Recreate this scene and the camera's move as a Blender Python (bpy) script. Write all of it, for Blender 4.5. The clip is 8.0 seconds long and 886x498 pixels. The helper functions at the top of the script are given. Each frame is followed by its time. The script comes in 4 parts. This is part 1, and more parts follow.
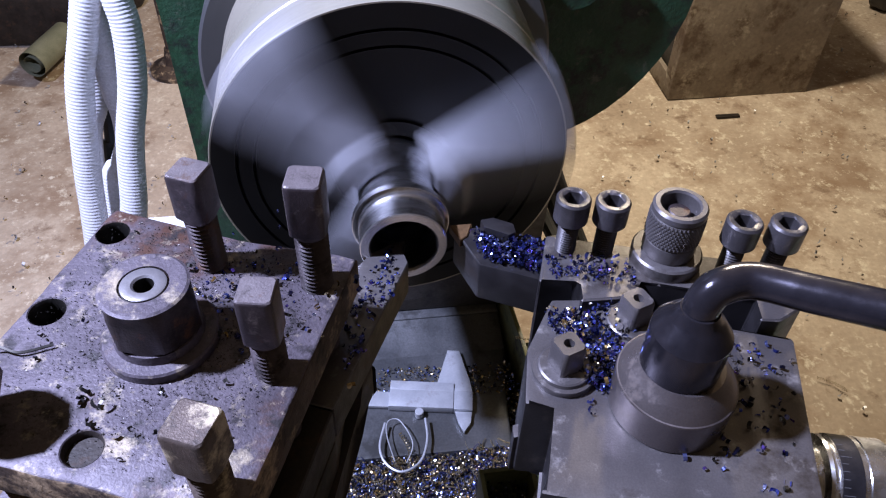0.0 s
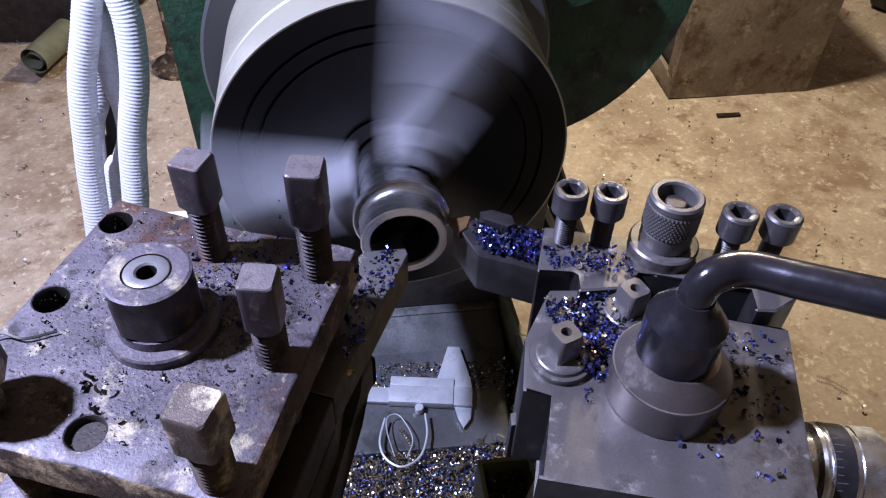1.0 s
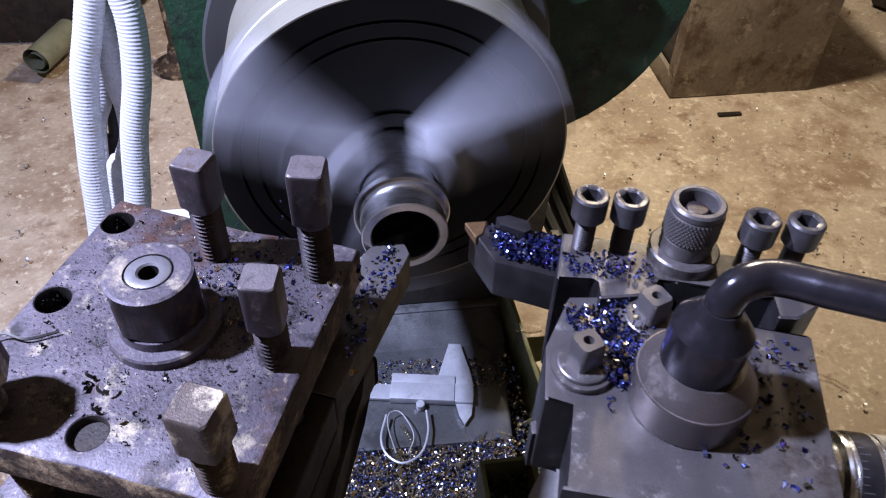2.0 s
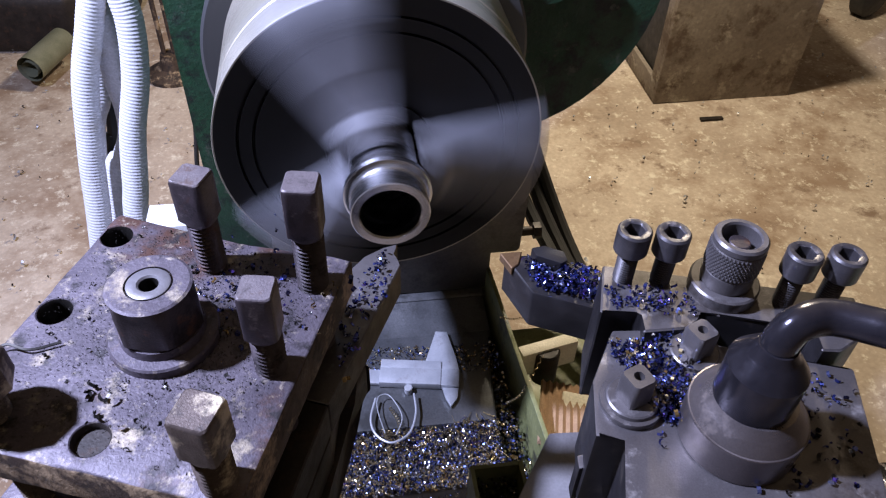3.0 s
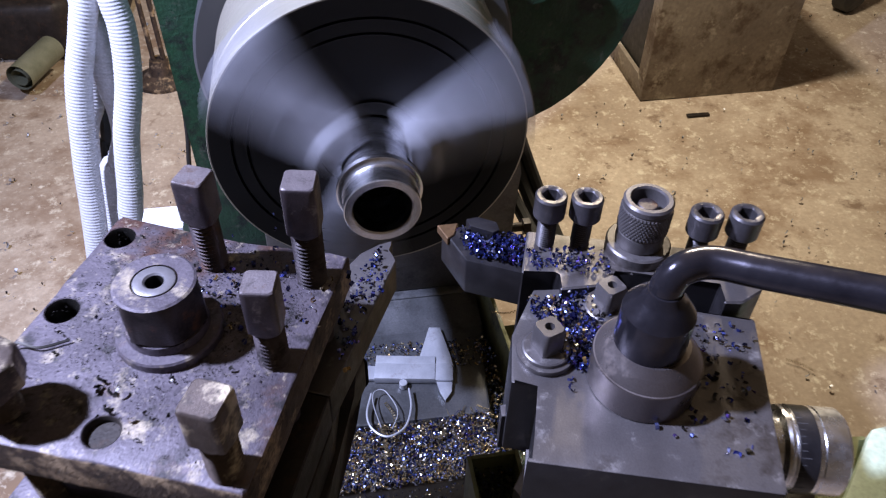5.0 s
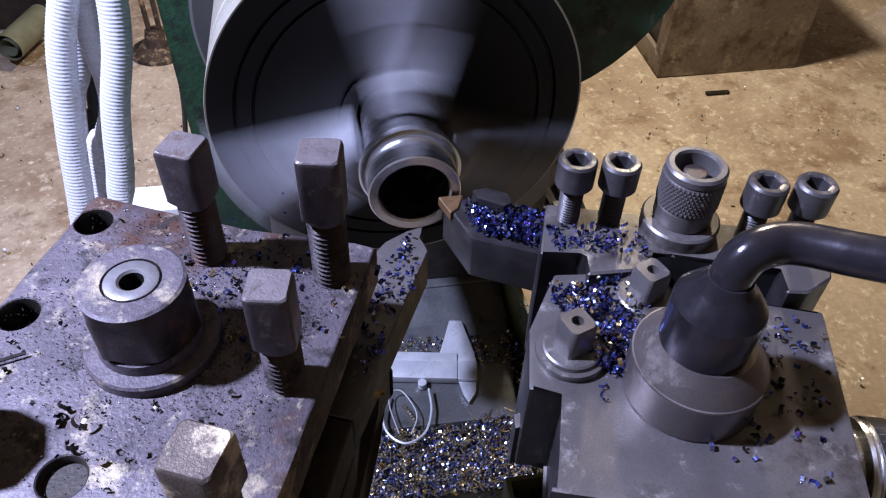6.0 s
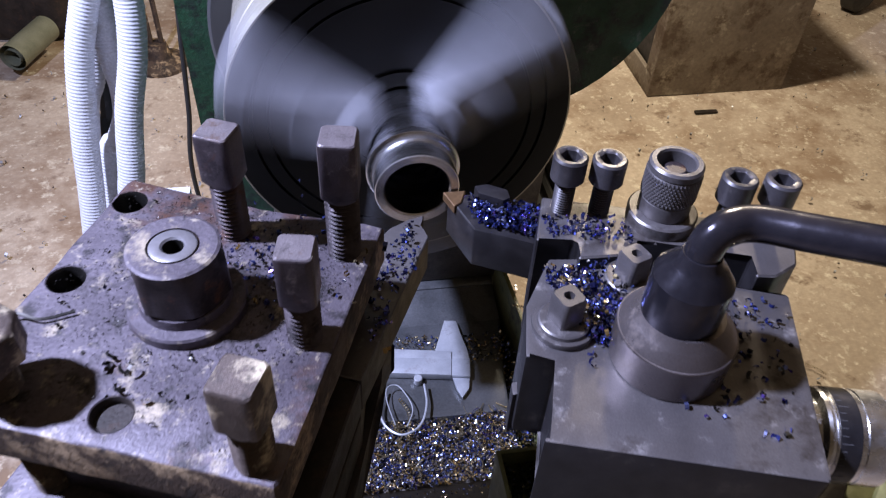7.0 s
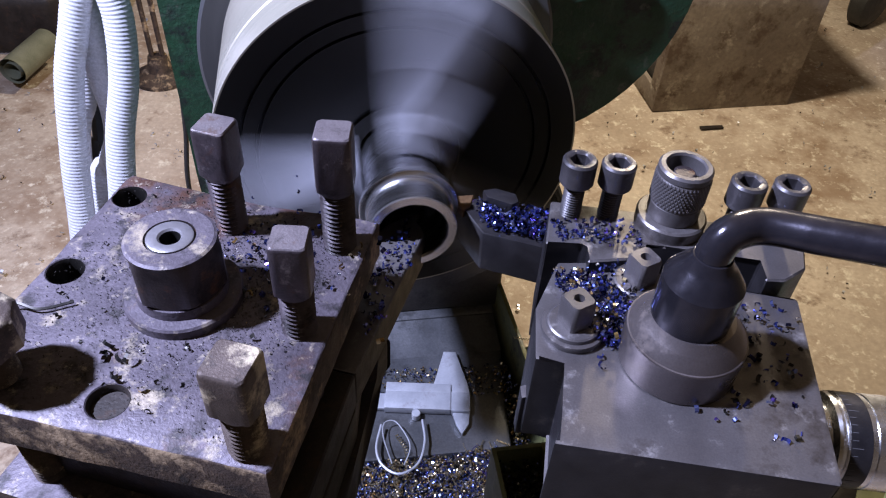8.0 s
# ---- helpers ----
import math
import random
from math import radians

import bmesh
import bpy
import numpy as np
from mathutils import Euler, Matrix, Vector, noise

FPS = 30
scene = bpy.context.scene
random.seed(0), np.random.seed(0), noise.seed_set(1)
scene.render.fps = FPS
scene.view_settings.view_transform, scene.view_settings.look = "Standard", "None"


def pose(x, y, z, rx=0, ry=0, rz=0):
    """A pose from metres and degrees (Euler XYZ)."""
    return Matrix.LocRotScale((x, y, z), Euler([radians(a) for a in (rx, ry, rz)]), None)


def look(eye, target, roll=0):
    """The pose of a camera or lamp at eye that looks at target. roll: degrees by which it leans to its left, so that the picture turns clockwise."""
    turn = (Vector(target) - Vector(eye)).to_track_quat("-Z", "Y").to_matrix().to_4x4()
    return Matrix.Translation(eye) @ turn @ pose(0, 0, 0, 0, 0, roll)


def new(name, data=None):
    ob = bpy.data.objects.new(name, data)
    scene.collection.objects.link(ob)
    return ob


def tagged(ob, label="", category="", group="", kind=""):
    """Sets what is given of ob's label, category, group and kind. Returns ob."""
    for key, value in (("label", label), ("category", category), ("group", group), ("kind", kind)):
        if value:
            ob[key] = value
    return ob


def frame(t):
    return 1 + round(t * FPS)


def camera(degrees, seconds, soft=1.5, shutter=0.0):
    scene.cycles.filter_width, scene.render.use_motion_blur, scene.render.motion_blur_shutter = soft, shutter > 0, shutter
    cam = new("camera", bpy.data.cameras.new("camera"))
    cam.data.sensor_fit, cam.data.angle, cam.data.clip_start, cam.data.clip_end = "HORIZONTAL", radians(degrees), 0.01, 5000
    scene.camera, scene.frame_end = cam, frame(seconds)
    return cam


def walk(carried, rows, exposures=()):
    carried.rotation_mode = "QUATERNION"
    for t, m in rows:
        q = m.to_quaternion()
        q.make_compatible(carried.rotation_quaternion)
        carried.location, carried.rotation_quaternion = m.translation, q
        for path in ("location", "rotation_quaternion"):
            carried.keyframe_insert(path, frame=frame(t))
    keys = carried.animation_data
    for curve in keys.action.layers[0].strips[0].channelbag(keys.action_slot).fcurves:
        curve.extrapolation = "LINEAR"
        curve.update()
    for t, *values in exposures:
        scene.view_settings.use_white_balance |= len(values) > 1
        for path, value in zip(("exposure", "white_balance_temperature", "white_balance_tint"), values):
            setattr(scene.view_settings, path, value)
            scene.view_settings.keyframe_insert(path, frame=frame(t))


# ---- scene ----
cam = camera(61.0, 8.0, 1.2, 0.5)
walk(cam, [
    (0.0, pose(-0.0225, -0.3293, 0.2606, 45.81, -1.45, -7.63)),
    (0.5, pose(-0.0241, -0.3304, 0.2613, 45.75, -1.55, -7.52)),
    (1.0, pose(-0.0228, -0.3322, 0.2605, 45.71, -1.57, -7.45)),
    (1.5, pose(-0.0219, -0.3336, 0.2606, 45.67, -1.56, -7.41)),
    (2.0, pose(-0.0227, -0.3356, 0.2603, 45.73, -1.45, -7.40)),
    (2.2, pose(-0.0234, -0.3377, 0.2600, 45.84, -1.52, -7.51)),
    (3.3, pose(-0.0228, -0.3896, 0.2759, 46.88, -1.64, -8.40)),
    (3.5, pose(-0.0230, -0.4043, 0.2818, 47.11, -1.62, -8.61)),
    (4.0, pose(-0.0339, -0.4322, 0.2957, 47.96, -1.48, -9.34)),
    (4.2, pose(-0.0330, -0.4354, 0.3003, 48.20, -1.50, -9.53)),
    (5.3, pose(-0.0229, -0.3528, 0.2528, 45.95, -1.24, -9.25)),
    (5.5, pose(-0.0270, -0.3381, 0.2392, 45.54, -1.34, -9.19)),
    (6.0, pose(-0.0353, -0.3272, 0.2317, 45.14, -1.63, -9.11)),
    (6.5, pose(-0.0382, -0.3342, 0.2388, 45.48, -2.07, -9.14)),
    (7.0, pose(-0.0441, -0.3572, 0.2443, 46.46, -2.57, -9.04)),
    (7.5, pose(-0.0521, -0.3844, 0.2563, 47.66, -2.90, -9.04)),
    (7.9, pose(-0.0464, -0.3829, 0.2585, 48.38, -2.84, -8.77)),
    (7.967, pose(-0.0368, -0.3310, 0.2431, 47.10, -2.58, -8.68)),
    (8.0, pose(-0.0368, -0.3310, 0.2431, 47.10, -2.58, -8.68)),
])

# ---- light: a cool work lamp beside the machine, a warm bulb in the room ----
FLOOR = -0.7189
AXIS = 0.0052  # height of the spindle
CEIL = 2.1


def lamp(name, kind, at, aim, watts, colour, size):
    data = bpy.data.lights.new(name, kind)
    data.energy, data.color = watts, colour
    if kind == "AREA":
        data.shape, data.size = "DISK", size
    else:
        data.shadow_soft_size = size
    ob = new(name, data)
    ob.matrix_world = look(at, aim)
    return ob


lamp("work_lamp", "AREA", (-0.66, -0.06, 0.86), (0.0, -0.08, -0.05), 48.0, (0.585, 0.645, 1.0), 0.06)
lamp("room_bulb", "POINT", (0.50, 1.00, 0.60), (0, 0, 0), 74.0, (1.0, 0.85, 0.64), 0.06)
world = bpy.data.worlds.new("world")
scene.world = world
world.use_nodes = True
world.node_tree.nodes["Background"].inputs[0].default_value = (0.9, 0.85, 1.0, 1)
world.node_tree.nodes["Background"].inputs[1].default_value = 0.04
scene.view_settings.exposure = 0.1


# ---- materials ----
def surface(name, a, b, rough=(0.4, 0.6), metal=0.0, scale=40.0, bump=0.1, spots=(), fine=600.0, aniso=0.0, island=(), grit=0.45, spec=0.5, axis="Y"):
    """Two colours mixed by noise, fine grain relief, spots of (colour, amount, scale), or colours picked per island."""
    m = bpy.data.materials.new(name)
    m.use_nodes = True
    t = m.node_tree
    N, L = t.nodes, t.links
    p = N["Principled BSDF"]
    p.inputs["Metallic"].default_value = metal
    p.inputs["Specular IOR Level"].default_value = spec
    co = N.new("ShaderNodeTexCoord")

    def noise_at(s, detail=6.0, r=0.6):
        n = N.new("ShaderNodeTexNoise")
        n.inputs["Scale"].default_value, n.inputs["Detail"].default_value, n.inputs["Roughness"].default_value = s, detail, r
        L.new(co.outputs["Object"], n.inputs["Vector"])
        return n.outputs["Fac"]

    def ramp(src, stops):
        r = N.new("ShaderNodeValToRGB")
        e = r.color_ramp.elements
        while len(e) < len(stops):
            e.new(0.5)
        for el, (pos, c) in zip(e, stops):
            el.position, el.color = pos, (*c, 1) if len(c) == 3 else c
        L.new(src, r.inputs[0])
        return r.outputs[0]

    big = noise_at(scale)
    col = ramp(big, [(0.32, a), (0.68, b)])
    if island:
        g = N.new("ShaderNodeNewGeometry")
        r = N.new("ShaderNodeValToRGB")
        r.color_ramp.interpolation = "CONSTANT"
        e = r.color_ramp.elements
        while len(e) < len(island):
            e.new(0.5)
        for k, c in enumerate(island):
            e[k].position, e[k].color = k / len(island), (*c, 1)
        L.new(g.outputs["Random Per Island"], r.inputs[0])
        col = r.outputs[0]
    grain = noise_at(fine, 3.0)
    mix = N.new("ShaderNodeMix")
    mix.data_type, mix.blend_type = "RGBA", "MULTIPLY"
    mix.inputs[0].default_value = grit
    L.new(col, mix.inputs[6])
    L.new(ramp(grain, [(0.3, (0.55, 0.55, 0.55)), (0.7, (1.2, 1.2, 1.2))]), mix.inputs[7])
    col = mix.outputs[2]
    rgh = N.new("ShaderNodeMapRange")
    rgh.inputs[3].default_value, rgh.inputs[4].default_value = rough
    rgh.inputs[1].default_value, rgh.inputs[2].default_value = 0.3, 0.7
    L.new(noise_at(scale * 2.3), rgh.inputs[0])
    rough_out = rgh.outputs[0]
    for c, amount, s in spots:
        f = ramp(noise_at(s, 8.0, 0.7), [(0.595 - amount * 0.5, (0, 0, 0)), (0.70 - amount * 0.5, (1, 1, 1))])
        mx = N.new("ShaderNodeMix")
        mx.data_type = "RGBA"
        L.new(f, mx.inputs[0])
        L.new(col, mx.inputs[6])
        mx.inputs[7].default_value = (*c, 1)
        col = mx.outputs[2]
        if metal > 0:
            mm = N.new("ShaderNodeMath")
            mm.operation = "MULTIPLY_ADD"
            mm.inputs[1].default_value, mm.inputs[2].default_value = -metal * 0.8, metal
            L.new(f, mm.inputs[0])
            L.new(mm.outputs[0], p.inputs["Metallic"])
    L.new(col, p.inputs["Base Color"])
    L.new(rough_out, p.inputs["Roughness"])
    if bump:
        bp = N.new("ShaderNodeBump")
        bp.inputs["Strength"].default_value, bp.inputs["Distance"].default_value = bump, 0.0006
        L.new(grain, bp.inputs["Height"])
        L.new(bp.outputs[0], p.inputs["Normal"])
    if aniso:
        tg = N.new("ShaderNodeTangent")
        tg.direction_type, tg.axis = "RADIAL", axis
        L.new(tg.outputs[0], p.inputs["Tangent"])
        p.inputs["Anisotropic"].default_value = aniso
    return m


M_FLOOR = surface("concrete_floor", (0.33, 0.26, 0.20), (0.56, 0.475, 0.385), (0.75, 0.95), 0, 2.6, 0.45, [((0.25, 0.175, 0.12), 0.15, 2.4), ((0.27, 0.195, 0.14), 0.12, 7.0), ((0.68, 0.62, 0.52), 0.03, 60.0), ((0.20, 0.14, 0.10), 0.04, 16.0), ((0.62, 0.56, 0.46), 0.06, 28.0)], 120.0, grit=0.35)
M_WALL = surface("plaster", (0.33, 0.29, 0.235), (0.42, 0.37, 0.30), (0.8, 0.95), 0, 2.0, 0.3)
M_IRON = surface("worn_iron_plate", (0.070, 0.058, 0.070), (0.145, 0.124, 0.144), (0.48, 0.66), 0.3, 30.0, 0.5, [((0.085, 0.042, 0.030), 0.09, 20.0), ((0.036, 0.030, 0.033), 0.12, 34.0), ((0.032, 0.028, 0.030), 0.11, 110.0), ((0.34, 0.285, 0.21), 0.065, 52.0), ((0.30, 0.255, 0.20), 0.02, 160.0)], 620.0, grit=0.45, spec=0.4)
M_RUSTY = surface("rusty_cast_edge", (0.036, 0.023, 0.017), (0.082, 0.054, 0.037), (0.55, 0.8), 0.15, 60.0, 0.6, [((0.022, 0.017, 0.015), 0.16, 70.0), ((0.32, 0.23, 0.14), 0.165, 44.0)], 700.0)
M_BOLT = surface("blackened_bolt_steel", (0.040, 0.031, 0.034), (0.095, 0.076, 0.083), (0.34, 0.5), 0.45, 45.0, 0.2, [((0.085, 0.036, 0.02), 0.10, 40.0), ((0.020, 0.016, 0.017), 0.12, 60.0), ((0.17, 0.145, 0.14), 0.03, 130.0)], 1200.0, grit=0.35)
M_TOP = surface("worn_lit_bolt_top", (0.11, 0.092, 0.098), (0.20, 0.172, 0.175), (0.40, 0.55), 0.4, 60.0, 0.3, [((0.10, 0.055, 0.035), 0.08, 50.0), ((0.045, 0.036, 0.036), 0.08, 90.0)], 1200.0, grit=0.35)
M_WORNB = surface("worn_bolt_head", (0.070, 0.052, 0.044), (0.135, 0.104, 0.088), (0.4, 0.6), 0.45, 60.0, 0.3, [((0.52, 0.44, 0.31), 0.175, 55.0), ((0.030, 0.023, 0.02), 0.14, 70.0)], 1200.0, grit=0.3)
M_SCREW = surface("worn_black_screw", (0.045, 0.041, 0.044), (0.085, 0.078, 0.083), (0.32, 0.46), 0.45, 90.0, 0.15, [((0.14, 0.125, 0.125), 0.03, 120.0)], 1400.0, grit=0.3)
M_NUT = surface("rusty_shaded_nut_steel", (0.030, 0.023, 0.022), (0.070, 0.053, 0.050), (0.34, 0.52), 0.4, 40.0, 0.25, [((0.014, 0.011, 0.010), 0.16, 46.0), ((0.15, 0.062, 0.024), 0.06, 60.0)], 1100.0, grit=0.35)
M_DARK = surface("oiled_and_shaded_steel", (0.015, 0.012, 0.011), (0.034, 0.027, 0.024), (0.45, 0.65), 0.15, 50.0, 0.3, [((0.045, 0.026, 0.018), 0.08, 60.0)], spec=0.3)
M_HARD = surface("hardened_grey_steel", (0.090, 0.082, 0.084), (0.155, 0.142, 0.142), (0.30, 0.46), 0.5, 22.0, 0.08, [((0.060, 0.050, 0.046), 0.10, 24.0), ((0.20, 0.185, 0.18), 0.03, 90.0)], 1400.0, grit=0.3)
# Black of tools and marks; also the shade on post and holder sides.
M_BLACKSTEEL = surface("black_and_shaded_steel", (0.010, 0.009, 0.010), (0.024, 0.022, 0.024), (0.36, 0.5), 0.1, 60.0, 0.12, [((0.045, 0.038, 0.034), 0.04, 60.0)], 1400.0, grit=0.25, spec=0.32)
M_WRENCH = surface("polished_black_wrench", (0.026, 0.024, 0.030), (0.058, 0.054, 0.065), (0.13, 0.27), 0.75, 60.0, 0.06, [], 1400.0, grit=0.2)
M_BRIGHT = surface("bright_turned_steel", (0.66, 0.66, 0.68), (0.80, 0.80, 0.82), (0.20, 0.32), 1.0, 70.0, 0.05, [], 1500.0, 0.6, grit=0.15)
M_CHUCK = surface("turned_chuck_steel", (0.44, 0.405, 0.325), (0.60, 0.555, 0.455), (0.22, 0.36), 0.55, 12.0, 0.08, [((0.30, 0.27, 0.21), 0.06, 9.0)], 900.0, 0.75, grit=0.25)
M_BOSS = surface("turned_grey_boss", (0.16, 0.138, 0.138), (0.25, 0.22, 0.215), (0.24, 0.36), 0.8, 22.0, 0.06, [((0.13, 0.105, 0.09), 0.06, 40.0)], 1400.0, 0.6, grit=0.25, axis="Z")
M_FACE = surface("shaded_turned_face", (0.010, 0.0095, 0.009), (0.020, 0.019, 0.018), (0.30, 0.42), 0.3, 20.0, 0.1, [], 900.0, 0.6, grit=0.2, spec=0.4)
M_GREEN = surface("green_machine_paint", (0.006, 0.034, 0.014), (0.013, 0.058, 0.024), (0.4, 0.7), 0, 25.0, 1.0, [((0.005, 0.009, 0.007), 0.16, 34.0), ((0.07, 0.075, 0.055), 0.03, 60.0)], 300.0)
M_OLIVE = surface("olive_machine_paint", (0.11, 0.12, 0.045), (0.20, 0.21, 0.09), (0.45, 0.7), 0, 25.0, 0.4, [((0.04, 0.04, 0.025), 0.10, 40.0)], 300.0)
M_PALE = surface("pale_green_paint", (0.36, 0.45, 0.33), (0.46, 0.54, 0.41), (0.45, 0.65), 0, 25.0, 0.3, [((0.12, 0.11, 0.08), 0.1, 40.0)], 300.0)
M_BED = surface("oily_grey_bed", (0.075, 0.078, 0.083), (0.14, 0.142, 0.148), (0.28, 0.45), 0.5, 22.0, 0.3, [((0.035, 0.035, 0.035), 0.15, 30.0)], 500.0)
M_CAST = surface("dark_casting", (0.085, 0.075, 0.068), (0.15, 0.135, 0.12), (0.40, 0.6), 0.3, 14.0, 0.4, [((0.045, 0.038, 0.034), 0.08, 20.0)], 400.0)
M_CAL = surface("satin_caliper_steel", (0.34, 0.35, 0.38), (0.46, 0.47, 0.50), (0.3, 0.4), 0.4, 60.0, 0.03, [((0.24, 0.23, 0.24), 0.06, 50.0)], 600.0, grit=0.15)
M_HOSE = surface("white_conduit_plastic", (0.60, 0.60, 0.63), (0.70, 0.70, 0.72), (0.4, 0.55), 0, 8.0, 0.05, [((0.48, 0.46, 0.44), 0.04, 30.0)])
M_BLACK = surface("rubber_and_shade_black", (0.015, 0.015, 0.015), (0.03, 0.028, 0.026), (0.5, 0.7), 0, 30.0, 0.1)
M_BOX = surface("rusty_grey_sheet", (0.19, 0.155, 0.125), (0.31, 0.27, 0.22), (0.6, 0.85), 0.05, 9.0, 0.5, [((0.12, 0.085, 0.06), 0.16, 14.0), ((0.42, 0.38, 0.31), 0.08, 22.0)], 120.0)
M_PIPE = surface("dull_green_pipe", (0.13, 0.135, 0.085), (0.22, 0.22, 0.15), (0.5, 0.7), 0.1, 15.0, 0.2)
M_CARD = surface("brown_cardboard", (0.26, 0.16, 0.09), (0.36, 0.24, 0.14), (0.7, 0.9), 0, 30.0, 0.3)
M_CREAM = surface("cream_board", (0.60, 0.55, 0.42), (0.70, 0.66, 0.54), (0.5, 0.7), 0, 30.0, 0.1)
M_CARBIDE = surface("golden_carbide", (0.11, 0.062, 0.03), (0.18, 0.105, 0.05), (0.4, 0.55), 0.5, 120.0, 0.1)
BLUES = [(0.05, 0.07, 0.30), (0.10, 0.13, 0.48), (0.03, 0.04, 0.14), (0.14, 0.09, 0.40), (0.20, 0.24, 0.55), (0.02, 0.02, 0.05), (0.05, 0.06, 0.22), (0.30, 0.32, 0.50), (0.16, 0.19, 0.62), (0.03, 0.03, 0.09)]
M_CHIPB = surface("blued_steel_chips", BLUES[0], BLUES[1], (0.14, 0.28), 0.9, 60.0, 0, [], 900.0, 0.0, BLUES)
MIXED = [(0.55, 0.38, 0.16), (0.14, 0.19, 0.52), (0.66, 0.50, 0.26), (0.05, 0.06, 0.16), (0.40, 0.28, 0.15), (0.16, 0.20, 0.46), (0.80, 0.78, 0.72), (0.05, 0.045, 0.04), (0.35, 0.40, 0.62), (0.72, 0.60, 0.34)]
M_CHIPM = surface("straw_and_blue_chips", MIXED[0], MIXED[1], (0.14, 0.28), 0.9, 60.0, 0, [], 900.0, 0.0, MIXED)
M_CHIPD = surface("dark_chips_and_hole_shade", (0.02, 0.02, 0.02), (0.05, 0.045, 0.04), (0.25, 0.4), 0.7, 60.0, 0)
M_SLIDE = surface("scraped_slide_steel", (0.20, 0.19, 0.20), (0.30, 0.29, 0.30), (0.34, 0.46), 0.5, 20.0, 0.15, [((0.12, 0.105, 0.10), 0.06, 30.0)], 700.0, grit=0.25)
M_MARK = surface("pale_stamped_paint", (0.06, 0.058, 0.062), (0.10, 0.096, 0.10), (0.75, 0.85), 0.0, 200.0, 0, spec=0.1)
M_JAW = surface("ground_jaw_steel", (0.20, 0.20, 0.225), (0.29, 0.29, 0.32), (0.42, 0.56), 0.35, 40.0, 0.1, [], 900.0, grit=0.2)
M_GOLD = surface("straw_coloured_swarf", (0.34, 0.27, 0.15), (0.50, 0.43, 0.29), (0.22, 0.35), 0.85, 60.0, 0)
M_WHITE = surface("white_card", (0.75, 0.75, 0.76), (0.8, 0.8, 0.8), (0.5, 0.7), 0, 30.0, 0.05)


# ---- mesh helpers ----
def mesh_of(name, bm, mat, smooth=35.0):
    bmesh.ops.recalc_face_normals(bm, faces=bm.faces)
    me = bpy.data.meshes.new(name)
    bm.to_mesh(me)
    bm.free()
    me.materials.append(mat)
    if smooth:
        me.polygons.foreach_set("use_smooth", [True] * len(me.polygons))
        me.set_sharp_from_angle(angle=radians(smooth))
    return me


def thing(name, label, category, at=(0, 0, 0), kind="", group=""):
    ob = new(name)
    ob.location = at
    ob.empty_display_size = 0.01
    return tagged(ob, label, category, group, kind)


def solid(name, bm, mat, label, category, kind="", group="", smooth=35.0):
    return tagged(new(name, mesh_of(name, bm, mat, smooth)), label, category, group, kind)


def part(name, bm, mat, parent, label="", smooth=35.0):
    ob = new(name, mesh_of(name, bm, mat, smooth))
    ob.parent = parent
    return tagged(ob, label)


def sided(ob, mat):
    """Gives the upright faces of a part a second material, rust on the plates, side shade put into colour elsewhere:
    the top and bottom keep theirs.
    """
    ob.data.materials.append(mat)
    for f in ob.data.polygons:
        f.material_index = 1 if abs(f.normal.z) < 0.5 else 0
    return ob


def circle(r):
    return lambda a: r


def polygon_r(sides, flat, turn=0.0, cut=1.0):
    """Radius by angle of a regular polygon of that width across flats, its corners cut at cut times the corner radius."""
    step = 2 * math.pi / sides
    top = flat / 2 / math.cos(step / 2) * cut
    return lambda a: min(flat / 2 / math.cos((a - turn + step / 2) % step - step / 2), top)


def loft(bm, rings, n=32, m=Matrix(), caps=(True, True)):
    """Rings of (z, radius by angle) joined into a skin along z, put through m."""
    rows = []
    for z, f in rings:
        f = f if callable(f) else circle(f)
        rows.append([bm.verts.new(m @ Vector((f(2 * math.pi * k / n) * math.cos(2 * math.pi * k / n), f(2 * math.pi * k / n) * math.sin(2 * math.pi * k / n), z))) for k in range(n)])
    for lo, hi in zip(rows, rows[1:]):
        for k in range(n):
            bm.faces.new((lo[k], lo[(k + 1) % n], hi[(k + 1) % n], hi[k]))
    if caps[0]:
        bm.faces.new(rows[0][::-1])
    if caps[1]:
        bm.faces.new(rows[-1])
    return rows


def thread(bm, r, z0, z1, pitch, m=Matrix(), n=20, depth=0.0011):
    """A screw thread: a zigzag skin that climbs one pitch a turn."""
    steps = int((z1 - z0) / pitch * 4)
    cols = []
    for k in range(n + 1):
        a = 2 * math.pi * k / n
        col = []
        for j in range(-4, steps + 5):
            z = z0 + (j / 4 + k / n) * pitch
            rr = r - depth * (0, 0.5, 1, 0.5)[j % 4]
            zz = min(max(z, z0), z1)
            col.append(bm.verts.new(m @ Vector((rr * math.cos(a), rr * math.sin(a), zz))))
        cols.append(col)
    for a, b in zip(cols, cols[1:]):
        for j in range(len(a) - 1):
            bm.faces.new((a[j], b[j], b[j + 1], a[j + 1]))


def prism(bm, pts, z0, z1, bevel=0.0, segments=2, m=Matrix()):
    low = [bm.verts.new(m @ Vector((x, y, z0))) for x, y in pts]
    high = [bm.verts.new(m @ Vector((x, y, z1))) for x, y in pts]
    n = len(pts)
    faces = [bm.faces.new(low[::-1]), bm.faces.new(high)]
    for k in range(n):
        faces.append(bm.faces.new((low[k], low[(k + 1) % n], high[(k + 1) % n], high[k])))
    if bevel:
        edges = list({e for f in faces for e in f.edges})
        bmesh.ops.bevel(bm, geom=edges, offset=bevel, segments=segments, affect="EDGES", profile=0.6)


